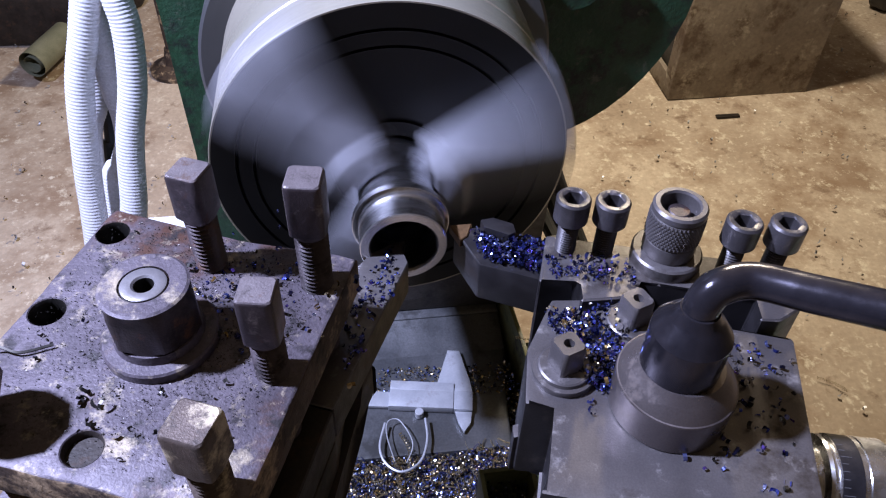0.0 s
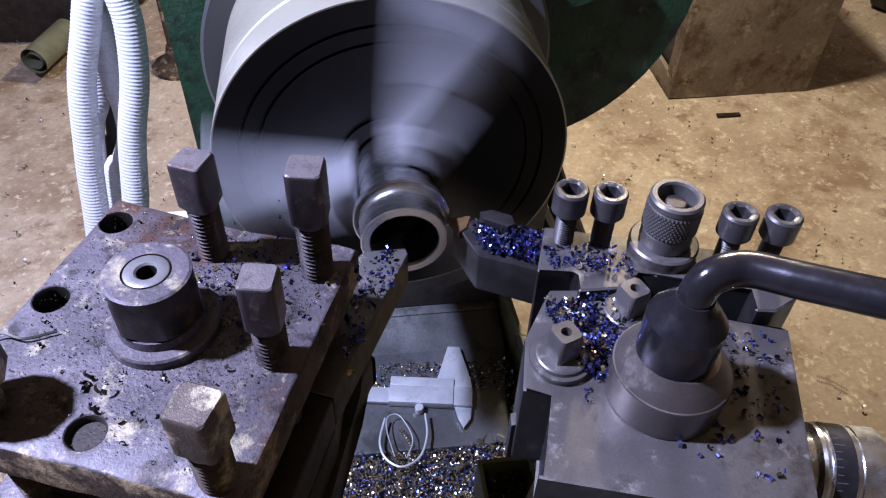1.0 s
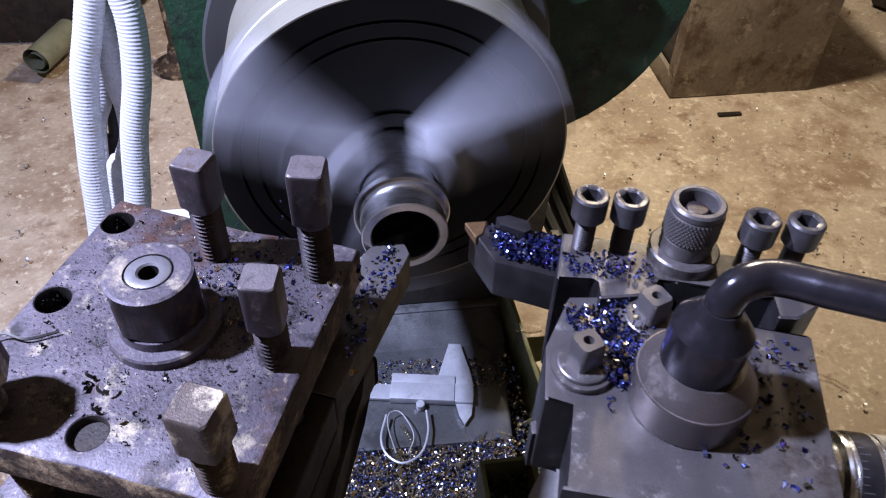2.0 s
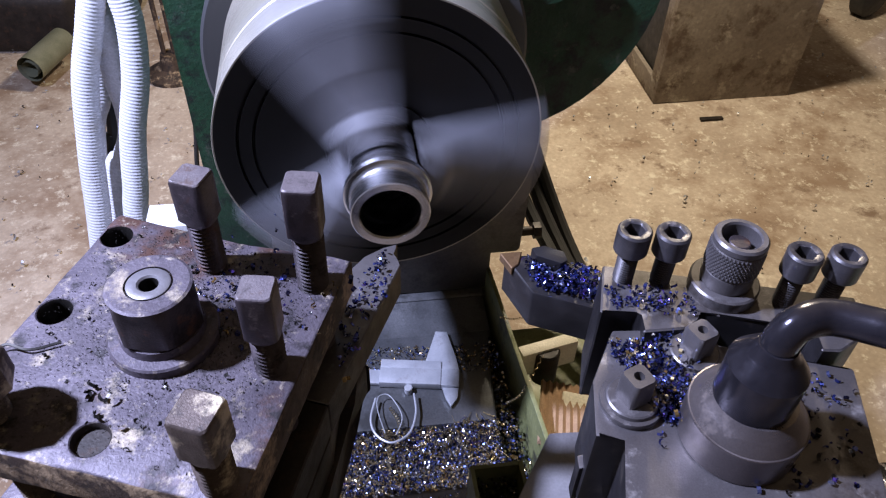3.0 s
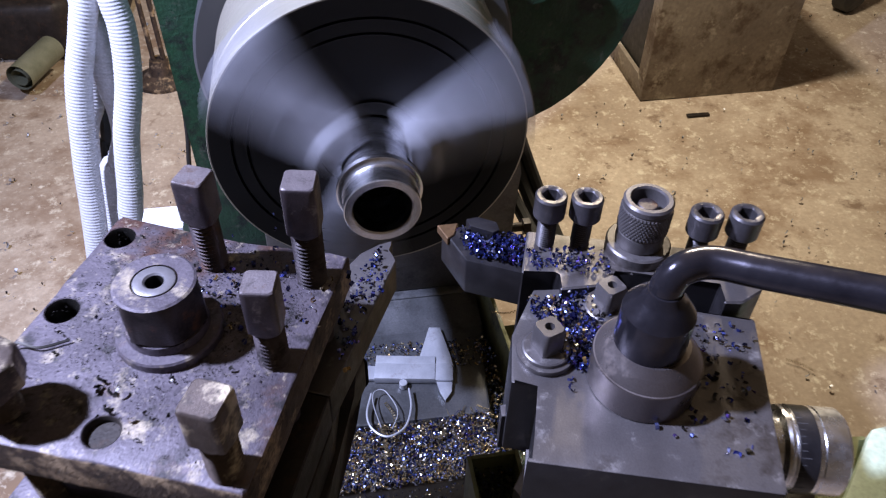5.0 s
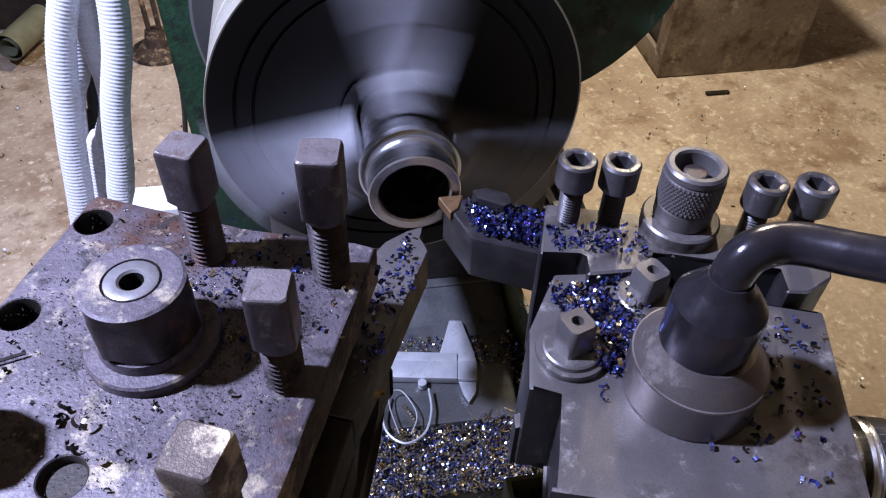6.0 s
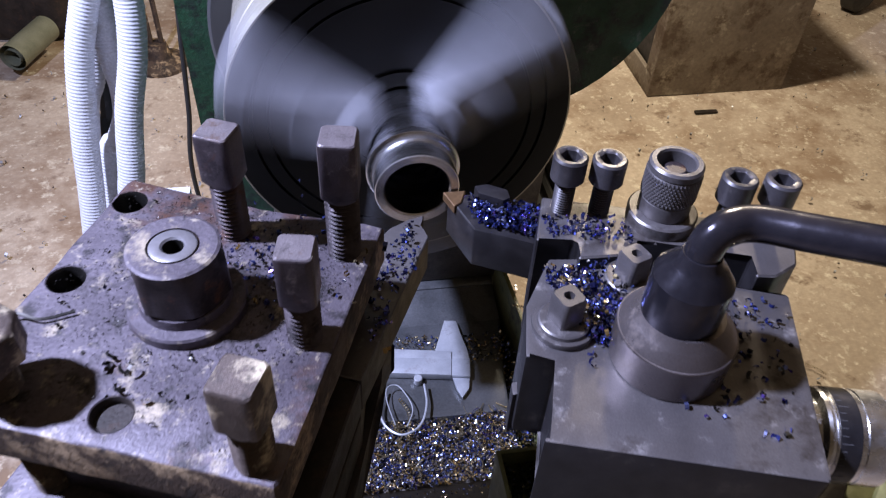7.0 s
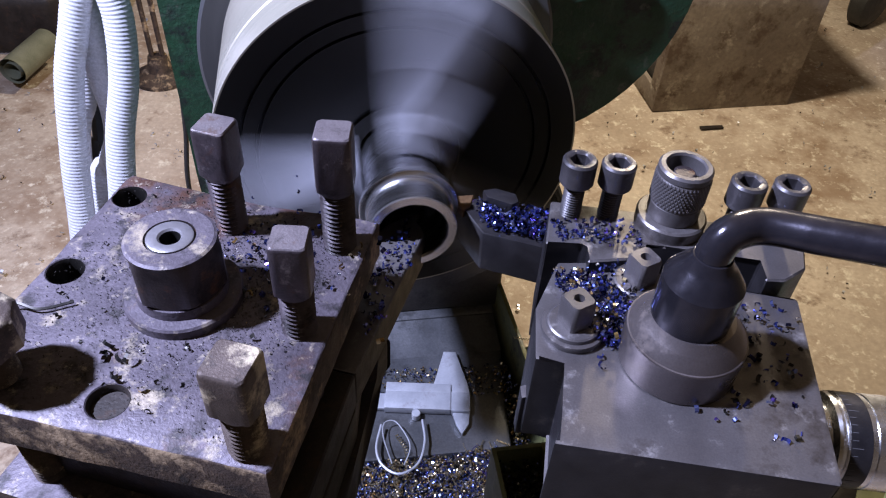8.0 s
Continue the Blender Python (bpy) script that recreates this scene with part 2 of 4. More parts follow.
def box(bm, lo, hi, bevel=0.0, m=Matrix()):
    prism(bm, [(lo[0], lo[1]), (hi[0], lo[1]), (hi[0], hi[1]), (lo[0], hi[1])], lo[2], hi[2], bevel, 2, m)


def pierced(bm, pts, holes, z0, z1, cut=0.0013, wear=0.0006):
    """A plate with worn chamfered edges and blind round holes in its top."""
    ring = []
    for (ax, ay), (bx, by) in zip(pts, pts[1:] + pts[:1]):
        k = max(1, int(math.hypot(bx - ax, by - ay) / 0.006))
        ring += [Vector((ax + (bx - ax) * j / k, ay + (by - ay) * j / k, 0)) for j in range(k)]
    n = len(ring)
    inward = []
    for k in range(n):
        d = (ring[(k + 1) % n] - ring[k - 1]).normalized()
        side = Vector((-d.y, d.x, 0))
        inward.append(side)
    area = sum(ring[k].x * ring[(k + 1) % n].y - ring[(k + 1) % n].x * ring[k].y for k in range(n))
    sign = 1 if area > 0 else -1

    def row(z, inset, rough):
        return [bm.verts.new(ring[k] + inward[k] * sign * (inset + rough * abs(noise.noise(ring[k] * 90))) + Vector((0, 0, z - rough * abs(noise.noise(ring[k] * 70))))) for k in range(n)]

    rows = [row(z0, cut, wear), row(z0 + cut, 0, wear), row(z1 - cut, 0, wear), row(z1 - cut * 0.3, cut * 0.35, wear), row(z1, cut * 1.2, 0)]
    for lo, hi in zip(rows, rows[1:]):
        for k in range(n):
            bm.faces.new((lo[k], lo[(k + 1) % n], hi[(k + 1) % n], hi[k]))
    bm.faces.new(rows[0][::-1])
    edges = [bm.edges.get((rows[-1][k], rows[-1][(k + 1) % n])) for k in range(n)]
    for x, y, r in holes:
        top = [bm.verts.new((x + r * 1.08 * math.cos(a), y + r * 1.08 * math.sin(a), z1)) for a in [2 * math.pi * j / 28 for j in range(28)]]
        low = [bm.verts.new((x + r * math.cos(a), y + r * math.sin(a), z1 - 0.0006)) for a in [2 * math.pi * j / 28 for j in range(28)]]
        end = [bm.verts.new((x + r * math.cos(a), y + r * math.sin(a), z1 - 0.016)) for a in [2 * math.pi * j / 28 for j in range(28)]]
        for a, b in ((top, low), (low, end)):
            for j in range(28):
                bm.faces.new((a[j], a[(j + 1) % 28], b[(j + 1) % 28], b[j]))
        bm.faces.new(end)
        edges += [bm.edges.get((top[j], top[(j + 1) % 28])) for j in range(28)]
    bmesh.ops.triangle_fill(bm, use_beauty=True, use_dissolve=False, edges=edges, normal=(0, 0, 1))


def spline(points, per=10):
    """A smooth line through points."""
    P = [Vector(p) for p in points]
    P = [2 * P[0] - P[1]] + P + [2 * P[-1] - P[-2]]
    out = []
    for a, b, c, d in zip(P, P[1:], P[2:], P[3:]):
        for k in range(per):
            t = k / per
            out.append(0.5 * (2 * b + (c - a) * t + (2 * a - 5 * b + 4 * c - d) * t * t + (3 * b - a - 3 * c + d) * t ** 3))
    return out + [P[-2]]


def tube(bm, line, r, n=12, caps=True):
    """A round tube along a line; r is a number or a function of the step."""
    f = r if callable(r) else (lambda k: r)
    rows, side = [], None
    for k, p in enumerate(line):
        d = (line[min(k + 1, len(line) - 1)] - line[max(k - 1, 0)]).normalized()
        if side is None:
            side = d.orthogonal().normalized()
        side = (side - d * side.dot(d)).normalized()
        up = d.cross(side)
        rows.append([bm.verts.new(p + f(k) * (math.cos(2 * math.pi * j / n) * side + math.sin(2 * math.pi * j / n) * up)) for j in range(n)])
    for lo, hi in zip(rows, rows[1:]):
        for j in range(n):
            bm.faces.new((lo[j], lo[(j + 1) % n], hi[(j + 1) % n], hi[j]))
    if caps:
        bm.faces.new(rows[0][::-1])
        bm.faces.new(rows[-1])


def turned(at, axis="y"):
    """The pose that lays a loft's z along y (towards the viewer's far side) or along x."""
    return Matrix.Translation(at) @ Euler((radians(-90), 0, 0) if axis == "y" else (0, radians(90), 0)).to_matrix().to_4x4()


# ---- the room ----
bm = bmesh.new()
bmesh.ops.create_grid(bm, x_segments=80, y_segments=80, size=4.0)
for v in bm.verts:
    v.co.z = FLOOR + 0.006 * noise.noise(v.co * 2.0)
    v.co.y += 1.0
solid("floor", bm, M_FLOOR, "dusty brown concrete workshop floor with stains", "floor", "structure")
for name, lo, hi in (("wall_north", (-4, 5, FLOOR - 0.02), (4, 5.2, CEIL)), ("wall_south", (-4, -3.2, FLOOR - 0.02), (4, -3, CEIL)),
                     ("wall_east", (4, -3.2, FLOOR - 0.02), (4.2, 5.2, CEIL)), ("wall_west", (-4.2, -3.2, FLOOR - 0.02), (-4, 5.2, CEIL))):
    bm = bmesh.new()
    box(bm, lo, hi)
    solid(name, bm, M_WALL, "plain dim plastered workshop wall", "wall", "structure")
bm = bmesh.new()
box(bm, (-4.2, -3.2, CEIL), (4.2, 5.2, CEIL + 0.15))
solid("ceiling", bm, M_WALL, "plain dim workshop ceiling", "ceiling", "structure")


# ---- headstock, chuck and work ----
def headstock():
    t = thing("headstock", "green painted cast lathe headstock with chipped paint", "lathe headstock", (0, 0, 0))
    # Unseen top raised to 0.295 to block the room bulb from the posts.
    pts = [(-0.084, -0.30), (-0.1325, -0.30), (-0.1335, -0.10), (-0.1345, 0.04), (-0.15, 0.28), (-0.135, 0.295), (0.09, 0.295), (0.155, 0.19)]
    for k in range(0, 19):
        a = radians(56 - k * 7.6)
        pts.append((0.088 + 0.131 * math.cos(a), 0.045 + 0.131 * math.sin(a)))
    pts += [(0.05, -0.095), (-0.084, -0.095)]
    bm = bmesh.new()
    flat = Matrix(((1, 0, 0, 0), (0, 0, 1, 0), (0, 1, 0, 0), (0, 0, 0, 1)))
    prism(bm, pts, 0.13, 0.46, 0.004, 2, flat)
    part("casting", bm, M_GREEN, t)
    bm = bmesh.new()
    loft(bm, [(0, 0.024), (0.012, 0.024), (0.0135, 0.0225), (0.0135, 0.012), (0.015, 0.011)], 24, turned((0.128, 0.118, 0.055)))
    part("cover_boss", bm, M_GREEN, t)
    bm = bmesh.new()
    loft(bm, [(0.0, 0.045), (0.05, 0.045)], 40, turned((0, 0.10, 0)))
    part("spindle_nose", bm, M_CAST, t)
    bm = bmesh.new()
    prism(bm, [(-0.0923, -0.2644), (0.1083, -0.2644), (0.1082, -0.1113), (0.1009, -0.0464), (-0.0867, -0.0464)], 0.1261, 0.33, 0.004, 2, flat)
    part("pedestal", bm, M_CAST, t, "dark oily cast pedestal under the spindle")
    bm = bmesh.new()
    prism(bm, [(-0.0910, -0.2189), (0.1325, -0.2189), (0.1356, -0.2152), (0.1378, -0.1299), (0.1328, -0.0928), (-0.0878, -0.0928)], 0.1265, 0.325, 0.003, 2, flat)
    part("bearing_cap", bm, M_CAST, t)
    bm = bmesh.new()
    side = Matrix(((0, 0, 1, 0), (1, 0, 0, 0), (0, 1, 0, 0), (0, 0, 0, 1)))
    foot = [(0.3146, -0.2876), (0.3185, -0.2645), (0.1215, -0.2645), (0.1185, -0.2662), (0.1183, -0.2676), (0.1106, -0.2699), (0.0973, -0.2732), (0.0824, -0.2757), (0.0740, -0.2876)]
    prism(bm, foot, -0.091, 0.1021, 0.0, 1, side)
    part("foot", bm, M_BED, t, "grey oily flared foot of the pedestal")
    bm = bmesh.new()
    loft(bm, [(0, 0.0045), (0.028, 0.0045), (0.028, polygon_r(6, 0.014)), (0.038, polygon_r(6, 0.014))], 24, turned((0.1315, 0.1442, -0.2096), "x") @ Matrix.Diagonal((1, 1, 0.7, 1)))
    part("clamp_bolt", bm, M_DARK, t)
    return t


headstock()


def chuck():
    t = thing("lathe_chuck", "spinning three-jaw lathe chuck of bright turned steel", "chuck")
    m = turned((0, 0, 0))
    bm = bmesh.new()
    loft(bm, [(-0.0040, 0.0958), (-0.0040, 0.0966), (-0.0038, 0.0968), (0.020, 0.0968), (0.0208, 0.0961), (0.0222, 0.0961), (0.0230, 0.0968), (0.094, 0.0968), (0.096, 0.095), (0.096, 0.085)], 96, m, (False, True))
    part("body", bm, M_CHUCK, t)
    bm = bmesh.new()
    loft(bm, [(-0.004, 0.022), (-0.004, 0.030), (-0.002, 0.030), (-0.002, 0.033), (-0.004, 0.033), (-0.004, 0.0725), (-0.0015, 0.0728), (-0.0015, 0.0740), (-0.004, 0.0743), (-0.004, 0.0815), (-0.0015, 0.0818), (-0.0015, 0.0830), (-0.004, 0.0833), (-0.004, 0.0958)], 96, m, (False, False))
    # Steel like the body; the dark room it reflects is painted near-black.
    part("face_plate", bm, M_FACE, t, "turned front face with ring grooves, dark reflection in its colour")
    bm = bmesh.new()
    loft(bm, [(0.098, 0.085), (0.098, 0.1095), (0.100, 0.1115), (0.118, 0.1115), (0.120, 0.1095), (0.120, 0.05)], 96, m)
    part("back_plate", bm, M_BED, t, "dull grey back plate")
    for k in range(3):
        bm = bmesh.new()
        r = Matrix.Rotation(radians(120 * k), 4, "Y")
        prism(bm, [(0.0205, -0.0330), (0.034, -0.0330), (0.040, -0.0265), (0.062, -0.0235), (0.086, -0.0180), (0.100, -0.0120), (0.1025, 0.012), (0.0205, 0.012)], -0.0140, 0.0140, 0.0012, 1, r)
        part("jaw", bm, M_JAW, t, "ground steel chuck jaw")
    return t


CHUCK = chuck()


def workpiece():
    t = thing("steel_bush", "bright turned steel bush with a flange, held in the chuck", "workpiece")
    for name, o in (("sleeve", [(-0.004, 0.0200), (-0.0462, 0.0200), (-0.0462, 0.0166)]),
                    ("flange", [(-0.0462, 0.0166), (-0.0462, 0.0238), (-0.0466, 0.0245), (-0.0500, 0.0245), (-0.0505, 0.0240), (-0.0512, 0.0218), (-0.0513, 0.0166)]),
                    ("nose", [(-0.0513, 0.0166), (-0.0513, 0.0215), (-0.0660, 0.0215), (-0.0666, 0.0210), (-0.0666, 0.0172), (-0.0655, 0.0163), (-0.008, 0.0163)])):
        bm = bmesh.new()
        loft(bm, o, 72, turned((0, 0, 0)), (False, False))
        part(name, bm, M_BRIGHT, t)
    return t


WORK = workpiece()


# ---- bed, caliper, tray ----
bm = bmesh.new()
prism(bm, [(-0.2072, -0.0120), (0.0902, -0.0162), (0.0952, 0.0428), (0.1023, 0.1017), (0.1004, 0.2242), (-0.2109, 0.2286)], -0.37, -0.2759, 0.003)
solid("lathe_bed", bm, M_BED, "oily grey lathe bed strewn with chips", "lathe bed", "structure")
bm = bmesh.new()
box(bm, (-0.2, -0.0690, -0.43), (0.0898, -0.0162, -0.2894), 0.002)
solid("chip_ledge", bm, M_CAST, "dark cast ledge heaped with chips", "ledge", "structure")
bm = bmesh.new()
box(bm, (-0.26, -0.46, FLOOR), (0.09, 0.36, -0.43), 0.004)
solid("machine_stand", bm, M_CAST, "dark cast stand below the lathe bed", "machine stand", "structure")


def caliper():
    """Laid out from the lower outer corner of its head, the beam along -x."""
    t = thing("vernier_caliper", "satin steel vernier caliper lying on the lathe bed", "caliper", (0.0621, 0.0165, -0.2749))
    t.rotation_euler = (0, 0, radians(-9.5))
    bm = bmesh.new()
    box(bm, (-0.20, 0.0015, 0), (-0.016, 0.0165, 0.0035), 0.0004)
    beam = part("beam", bm, M_CAL, t)
    for k in range(24):
        bm = bmesh.new()
        box(bm, (-0.1 - k * 0.004, 0.0015, 0.0035), (-0.0996 - k * 0.004, 0.0055 if k % 5 else 0.0075, 0.0036))
        part("graduation", bm, M_BLACKSTEEL, beam)
    bm = bmesh.new()
    box(bm, (-0.070, 0.017, 0), (-0.016, 0.0265, 0.0062), 0.0006)
    part("slider_top", bm, M_CAL, t)
    bm = bmesh.new()
    box(bm, (-0.070, 0, 0), (-0.016, 0.0168, 0.0072), 0.0006)
    part("slider", bm, M_CAL, t)
    bm = bmesh.new()
    box(bm, (-0.0158, 0.0002, 0), (0, 0.0185, 0.0062), 0.0005)
    part("head", bm, M_CAL, t)
    bm = bmesh.new()
    prism(bm, [(-0.0305, 0.0267), (-0.0225, 0.0625), (-0.012, 0.0625), (-0.002, 0.029), (0, 0.0188), (-0.0158, 0.0188), (-0.0158, 0.0267)], 0, 0.0045, 0.0004)
    part("fixed_jaw", bm, M_CAL, t, "long grey measuring jaw")
    bm = bmesh.new()
    prism(bm, [(-0.0145, -0.0002), (-0.0004, -0.0002), (-0.0012, -0.0105), (-0.0065, -0.0195), (-0.0115, -0.0105)], 0.0005, 0.0035, 0.0003)
    part("inside_jaw", bm, M_CAL, t, "pointed inside jaw with a brassy glint")
    bm = bmesh.new()
    loft(bm, [(0, 0.0036), (0.006, 0.0036), (0.0065, 0.003)], 20, Matrix.Translation((-0.044, -0.0035, 0)))
    part("thumb_wheel", bm, M_CAL, t)
    return t


caliper()
bm = bmesh.new()
tube(bm, spline([(0.0222, 0.0126, -0.2680), (0.0214, -0.0076, -0.2680), (0.0137, -0.0260, -0.2680), (-0.0013, -0.0331, -0.2680), (-0.0132, -0.0243, -0.2680), (-0.0166, -0.0089, -0.2680), (-0.0109, 0.0119, -0.2680)]), 0.0010, 8)
tube(bm, spline([(-0.0060, -0.0243, -0.2670), (-0.0103, -0.0004, -0.2670), (-0.0084, 0.0124, -0.2670), (0.0004, 0.0129, -0.2670), (0.0081, -0.0025, -0.2670), (0.0090, -0.0138, -0.2670), (0.0029, -0.0267, -0.2670)]), 0.0005, 6)
solid("wire_loop", bm, M_CAL, "loop of bright bent wire on the chips", "wire")

bm = bmesh.new()
prism(bm, [(0.1078, 0.1399), (0.1038, 0.1399), (0.1161, -0.0736), (0.1201, -0.0736)], -0.422, -0.2374, 0.001)
solid("tray_rail", bm, M_OLIVE, "olive painted sheet rail beside the bed", "tray rail", "structure")
bm = bmesh.new()
box(bm, (0.100, -0.36, -0.437), (0.32, 0.20, -0.422))
solid("chip_tray", bm, M_OLIVE, "oily olive chip tray behind the bed", "tray", "structure")


# ---- left tool post, on its slide ----
L0 = (-0.1, -0.16, 0.0)


def lp(pts):
    return [(x - L0[0], y - L0[1]) for x, y in pts]


def square_bolt(parent, x, y, top, base, turn, flat, head, r, mat, sides=4):
    m = Matrix.Translation((x - L0[0], y - L0[1], 0)) @ pose(0, 0, 0, 0, 0, turn)
    bm = bmesh.new()
    sq = polygon_r(sides, flat, 0, 0.93 if sides == 4 else 1.0)
    loft(bm, [(top - head - 0.003, r * 0.95), (top - head, sq), (top - 0.0016, sq), (top - 0.0005, polygon_r(sides, flat * 0.965, 0, 0.92)), (top, polygon_r(sides, flat * 0.89, 0, 0.91))], 48, m)
    thread(bm, r, base, top - head - 0.001, 0.0021, m)
    ob = part("square_head_bolt" if sides == 4 else "capped_bolt", bm, mat, parent)
    # Head tops: worn, and coloured lighter for the lamplight falling on them.
    if mat is M_BOLT:
        ob.data.materials.append(M_TOP)
        for f in ob.data.polygons:
            if f.normal.z > 0.5 and f.center.z > top - 0.003:
                f.material_index = 1
    return ob


def left_post():
    t = thing("four_way_tool_post", "worn iron tool post clamp with square-headed bolts", "tool post", L0)
    bm = bmesh.new()
    pts = [(-0.1261, -0.0630), (-0.0719, -0.0882), (-0.0303, -0.1015), (-0.0228, -0.1054), (-0.0646, -0.2150), (-0.0668, -0.2168), (-0.1677, -0.1781), (-0.1733, -0.1717), (-0.1286, -0.0652)]
    holes = ((-0.1254, -0.0784), (-0.1424, -0.1213), (-0.1170, -0.1840))
    pierced(bm, lp(pts), [(x - L0[0], y - L0[1], 0.0068) for x, y in holes], 0.0190, 0.0385)
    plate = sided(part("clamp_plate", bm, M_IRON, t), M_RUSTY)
    for k, (x, y) in enumerate(holes):
        bm = bmesh.new()
        m = Matrix.Translation((x - L0[0], y - L0[1], 0.0))
        depth = (0.0155, 0.013, 0.0032)[k]
        loft(bm, [(0.0382, 0.0069), (0.0370, 0.0062), (0.0385 - depth, 0.0062)], 28, m, (False, True))
        # The empty holes are lined dark to stand for the shade inside.
        part("threaded_hole", bm, M_CHIPD if k < 2 else M_DARK, plate, "empty threaded hole with a shade-black liner" if k < 2 else "threaded hole half filled with swarf dust")
    c = (-0.0970 - L0[0], -0.1395 - L0[1])
    bm = bmesh.new()
    loft(bm, [(0.0382, 0.0212), (0.0420, 0.0212), (0.0428, 0.0205), (0.0430, 0.0165), (0.0467, 0.0160), (0.0468, 0.012)], 40, Matrix.Translation((*c, 0)))
    part("washer", bm, M_IRON, t)
    bm = bmesh.new()
    hx = polygon_r(6, 0.0300, radians(20), 1.0)
    loft(bm, [(0.0466, 0.0152), (0.0484, hx), (0.0640, hx), (0.0672, 0.0157), (0.0678, 0.0147), (0.0678, 0.0088), (0.0665, 0.0086), (0.0663, 0.0084), (0.0663, 0.0040), (0.025, 0.0038)], 60, Matrix.Translation((*c, 0)))
    # Flank colour holds rust plus the darkness of the shaded sides.
    nut = sided(part("hex_nut", bm, M_IRON, t, "large hexagon nut with rusty flanks, their shade in the colour", 24), M_NUT)
    bm = bmesh.new()
    loft(bm, [(0.0662, 0.0082), (0.0678, 0.0080), (0.0681, 0.0074), (0.0679, 0.0043), (0.0672, 0.0036)], 40, Matrix.Translation((*c, 0)), (False, False))
    stud = part("stud_end", bm, M_SLIDE, nut, "pale stud end with a centre hole")
    bm = bmesh.new()
    loft(bm, [(0.0672, 0.0036), (0.0666, 0.0034), (0.055, 0.0032)], 32, Matrix.Translation((*c, 0)), (False, True))
    # Dark lining in place of the shade down the stud hole.
    part("centre_hole", bm, M_CHIPD, stud, "centre hole lined in the black of its shade")
    square_bolt(t, -0.0820, -0.1017, 0.0876, 0.0, 65, 0.0132, 0.0205, 0.0064, M_BOLT)
    square_bolt(t, -0.0395, -0.1177, 0.0933, 0.0, 80, 0.0136, 0.0235, 0.0066, M_BOLT)
    square_bolt(t, -0.0558, -0.1600, 0.0823, 0.0, 80, 0.0126, 0.0215, 0.0062, M_BOLT)
    square_bolt(t, -0.0719, -0.2060, 0.0800, 0.0205, 66, 0.0142, 0.0190, 0.0066, M_WORNB)
    square_bolt(t, -0.1530, -0.1690, 0.0672, -0.02, 10, 0.0248, 0.0125, 0.0068, M_WORNB, 8)
    bm = bmesh.new()
    pts = [(-0.1281, -0.0758), (-0.0318, -0.1099), (-0.0689, -0.2228), (-0.1749, -0.1750)]
    prism(bm, lp(pts), -0.0315, -0.0190, 0.0015)
    sided(part("base_plate", bm, M_IRON, t), M_RUSTY)
    bm = bmesh.new()
    pts = [(-0.1265, -0.0799), (-0.0432, -0.1119), (-0.0746, -0.2041), (-0.1520, -0.1703)]
    prism(bm, lp(pts), -0.0190, 0.0190, 0.0015)
    part("core", bm, M_DARK, t)
    bm = bmesh.new()
    loft(bm, [(0, polygon_r(6, 0.011)), (0.006, polygon_r(6, 0.011)), (0.006, 0.0032), (0.045, 0.0032)], 24, Matrix.Translation((-0.2021 - L0[0], -0.1713 - L0[1], -0.0260)) @ pose(0, 0, 0, 0, 90, -5))
    part("side_bolt", bm, M_HARD, t, "long hexagon bolt screwed into the base")
    bm = bmesh.new()
    pts = [(-0.1248, -0.0939), (-0.0496, -0.1222), (-0.0799, -0.2216), (-0.1663, -0.1841)]
    prism(bm, lp(pts), -0.222, -0.0315, 0.003)
    part("slide_block", bm, M_DARK, t)
    return t


LPOST = left_post()


def boring_tool():
    t = thing("boring_tool", "dark square boring tool with a hooked ground tip", "lathe tool", L0)
    bm = bmesh.new()
    pts = [(0.0015, -0.0565), (0.0002, -0.0600), (-0.0018, -0.0638), (0.0002, -0.0680), (0.0016, -0.0724), (-0.0371, -0.1526), (-0.0530, -0.1460), (-0.0235, -0.0725), (-0.0160, -0.0640), (-0.0060, -0.0590)]
    prism(bm, lp(pts), -0.0202, 0.0005, 0.0005, 1)
    # Head sides get a near-black colour in place of their shade.
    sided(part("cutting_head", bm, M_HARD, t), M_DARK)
    bm = bmesh.new()
    prism(bm, lp([(-0.0373, -0.1530), (-0.0596, -0.2121), (-0.0745, -0.2060), (-0.0532, -0.1464)]), -0.0202, 0.0002, 0.0008, 1)
    part("shank", bm, M_DARK, t, "dark shank")
    bm = bmesh.new()
    prism(bm, lp([(-0.0330, -0.1250), (-0.0380, -0.1560), (-0.0580, -0.2105), (-0.0730, -0.2055), (-0.0480, -0.1180)]), -0.0405, -0.0205, 0.001)
    part("packing_bar", bm, M_DARK, t)
    bm = bmesh.new()
    prism(bm, lp([(-0.0205, -0.0975), (-0.0185, -0.1000), (-0.0305, -0.1230), (-0.0400, -0.1690), (-0.0560, -0.2140), (-0.0750, -0.2080), (-0.0400, -0.1050)]), -0.066, -0.0410, 0.004, 3)
    part("support_block", bm, M_DARK, t, "dark oily block under the tool")
    return t


BORE = boring_tool()

# ---- right tool post ----
R0 = (0.09, -0.18, 0.0)


def rp(pts):
    return [(x - R0[0], y - R0[1]) for x, y in pts]


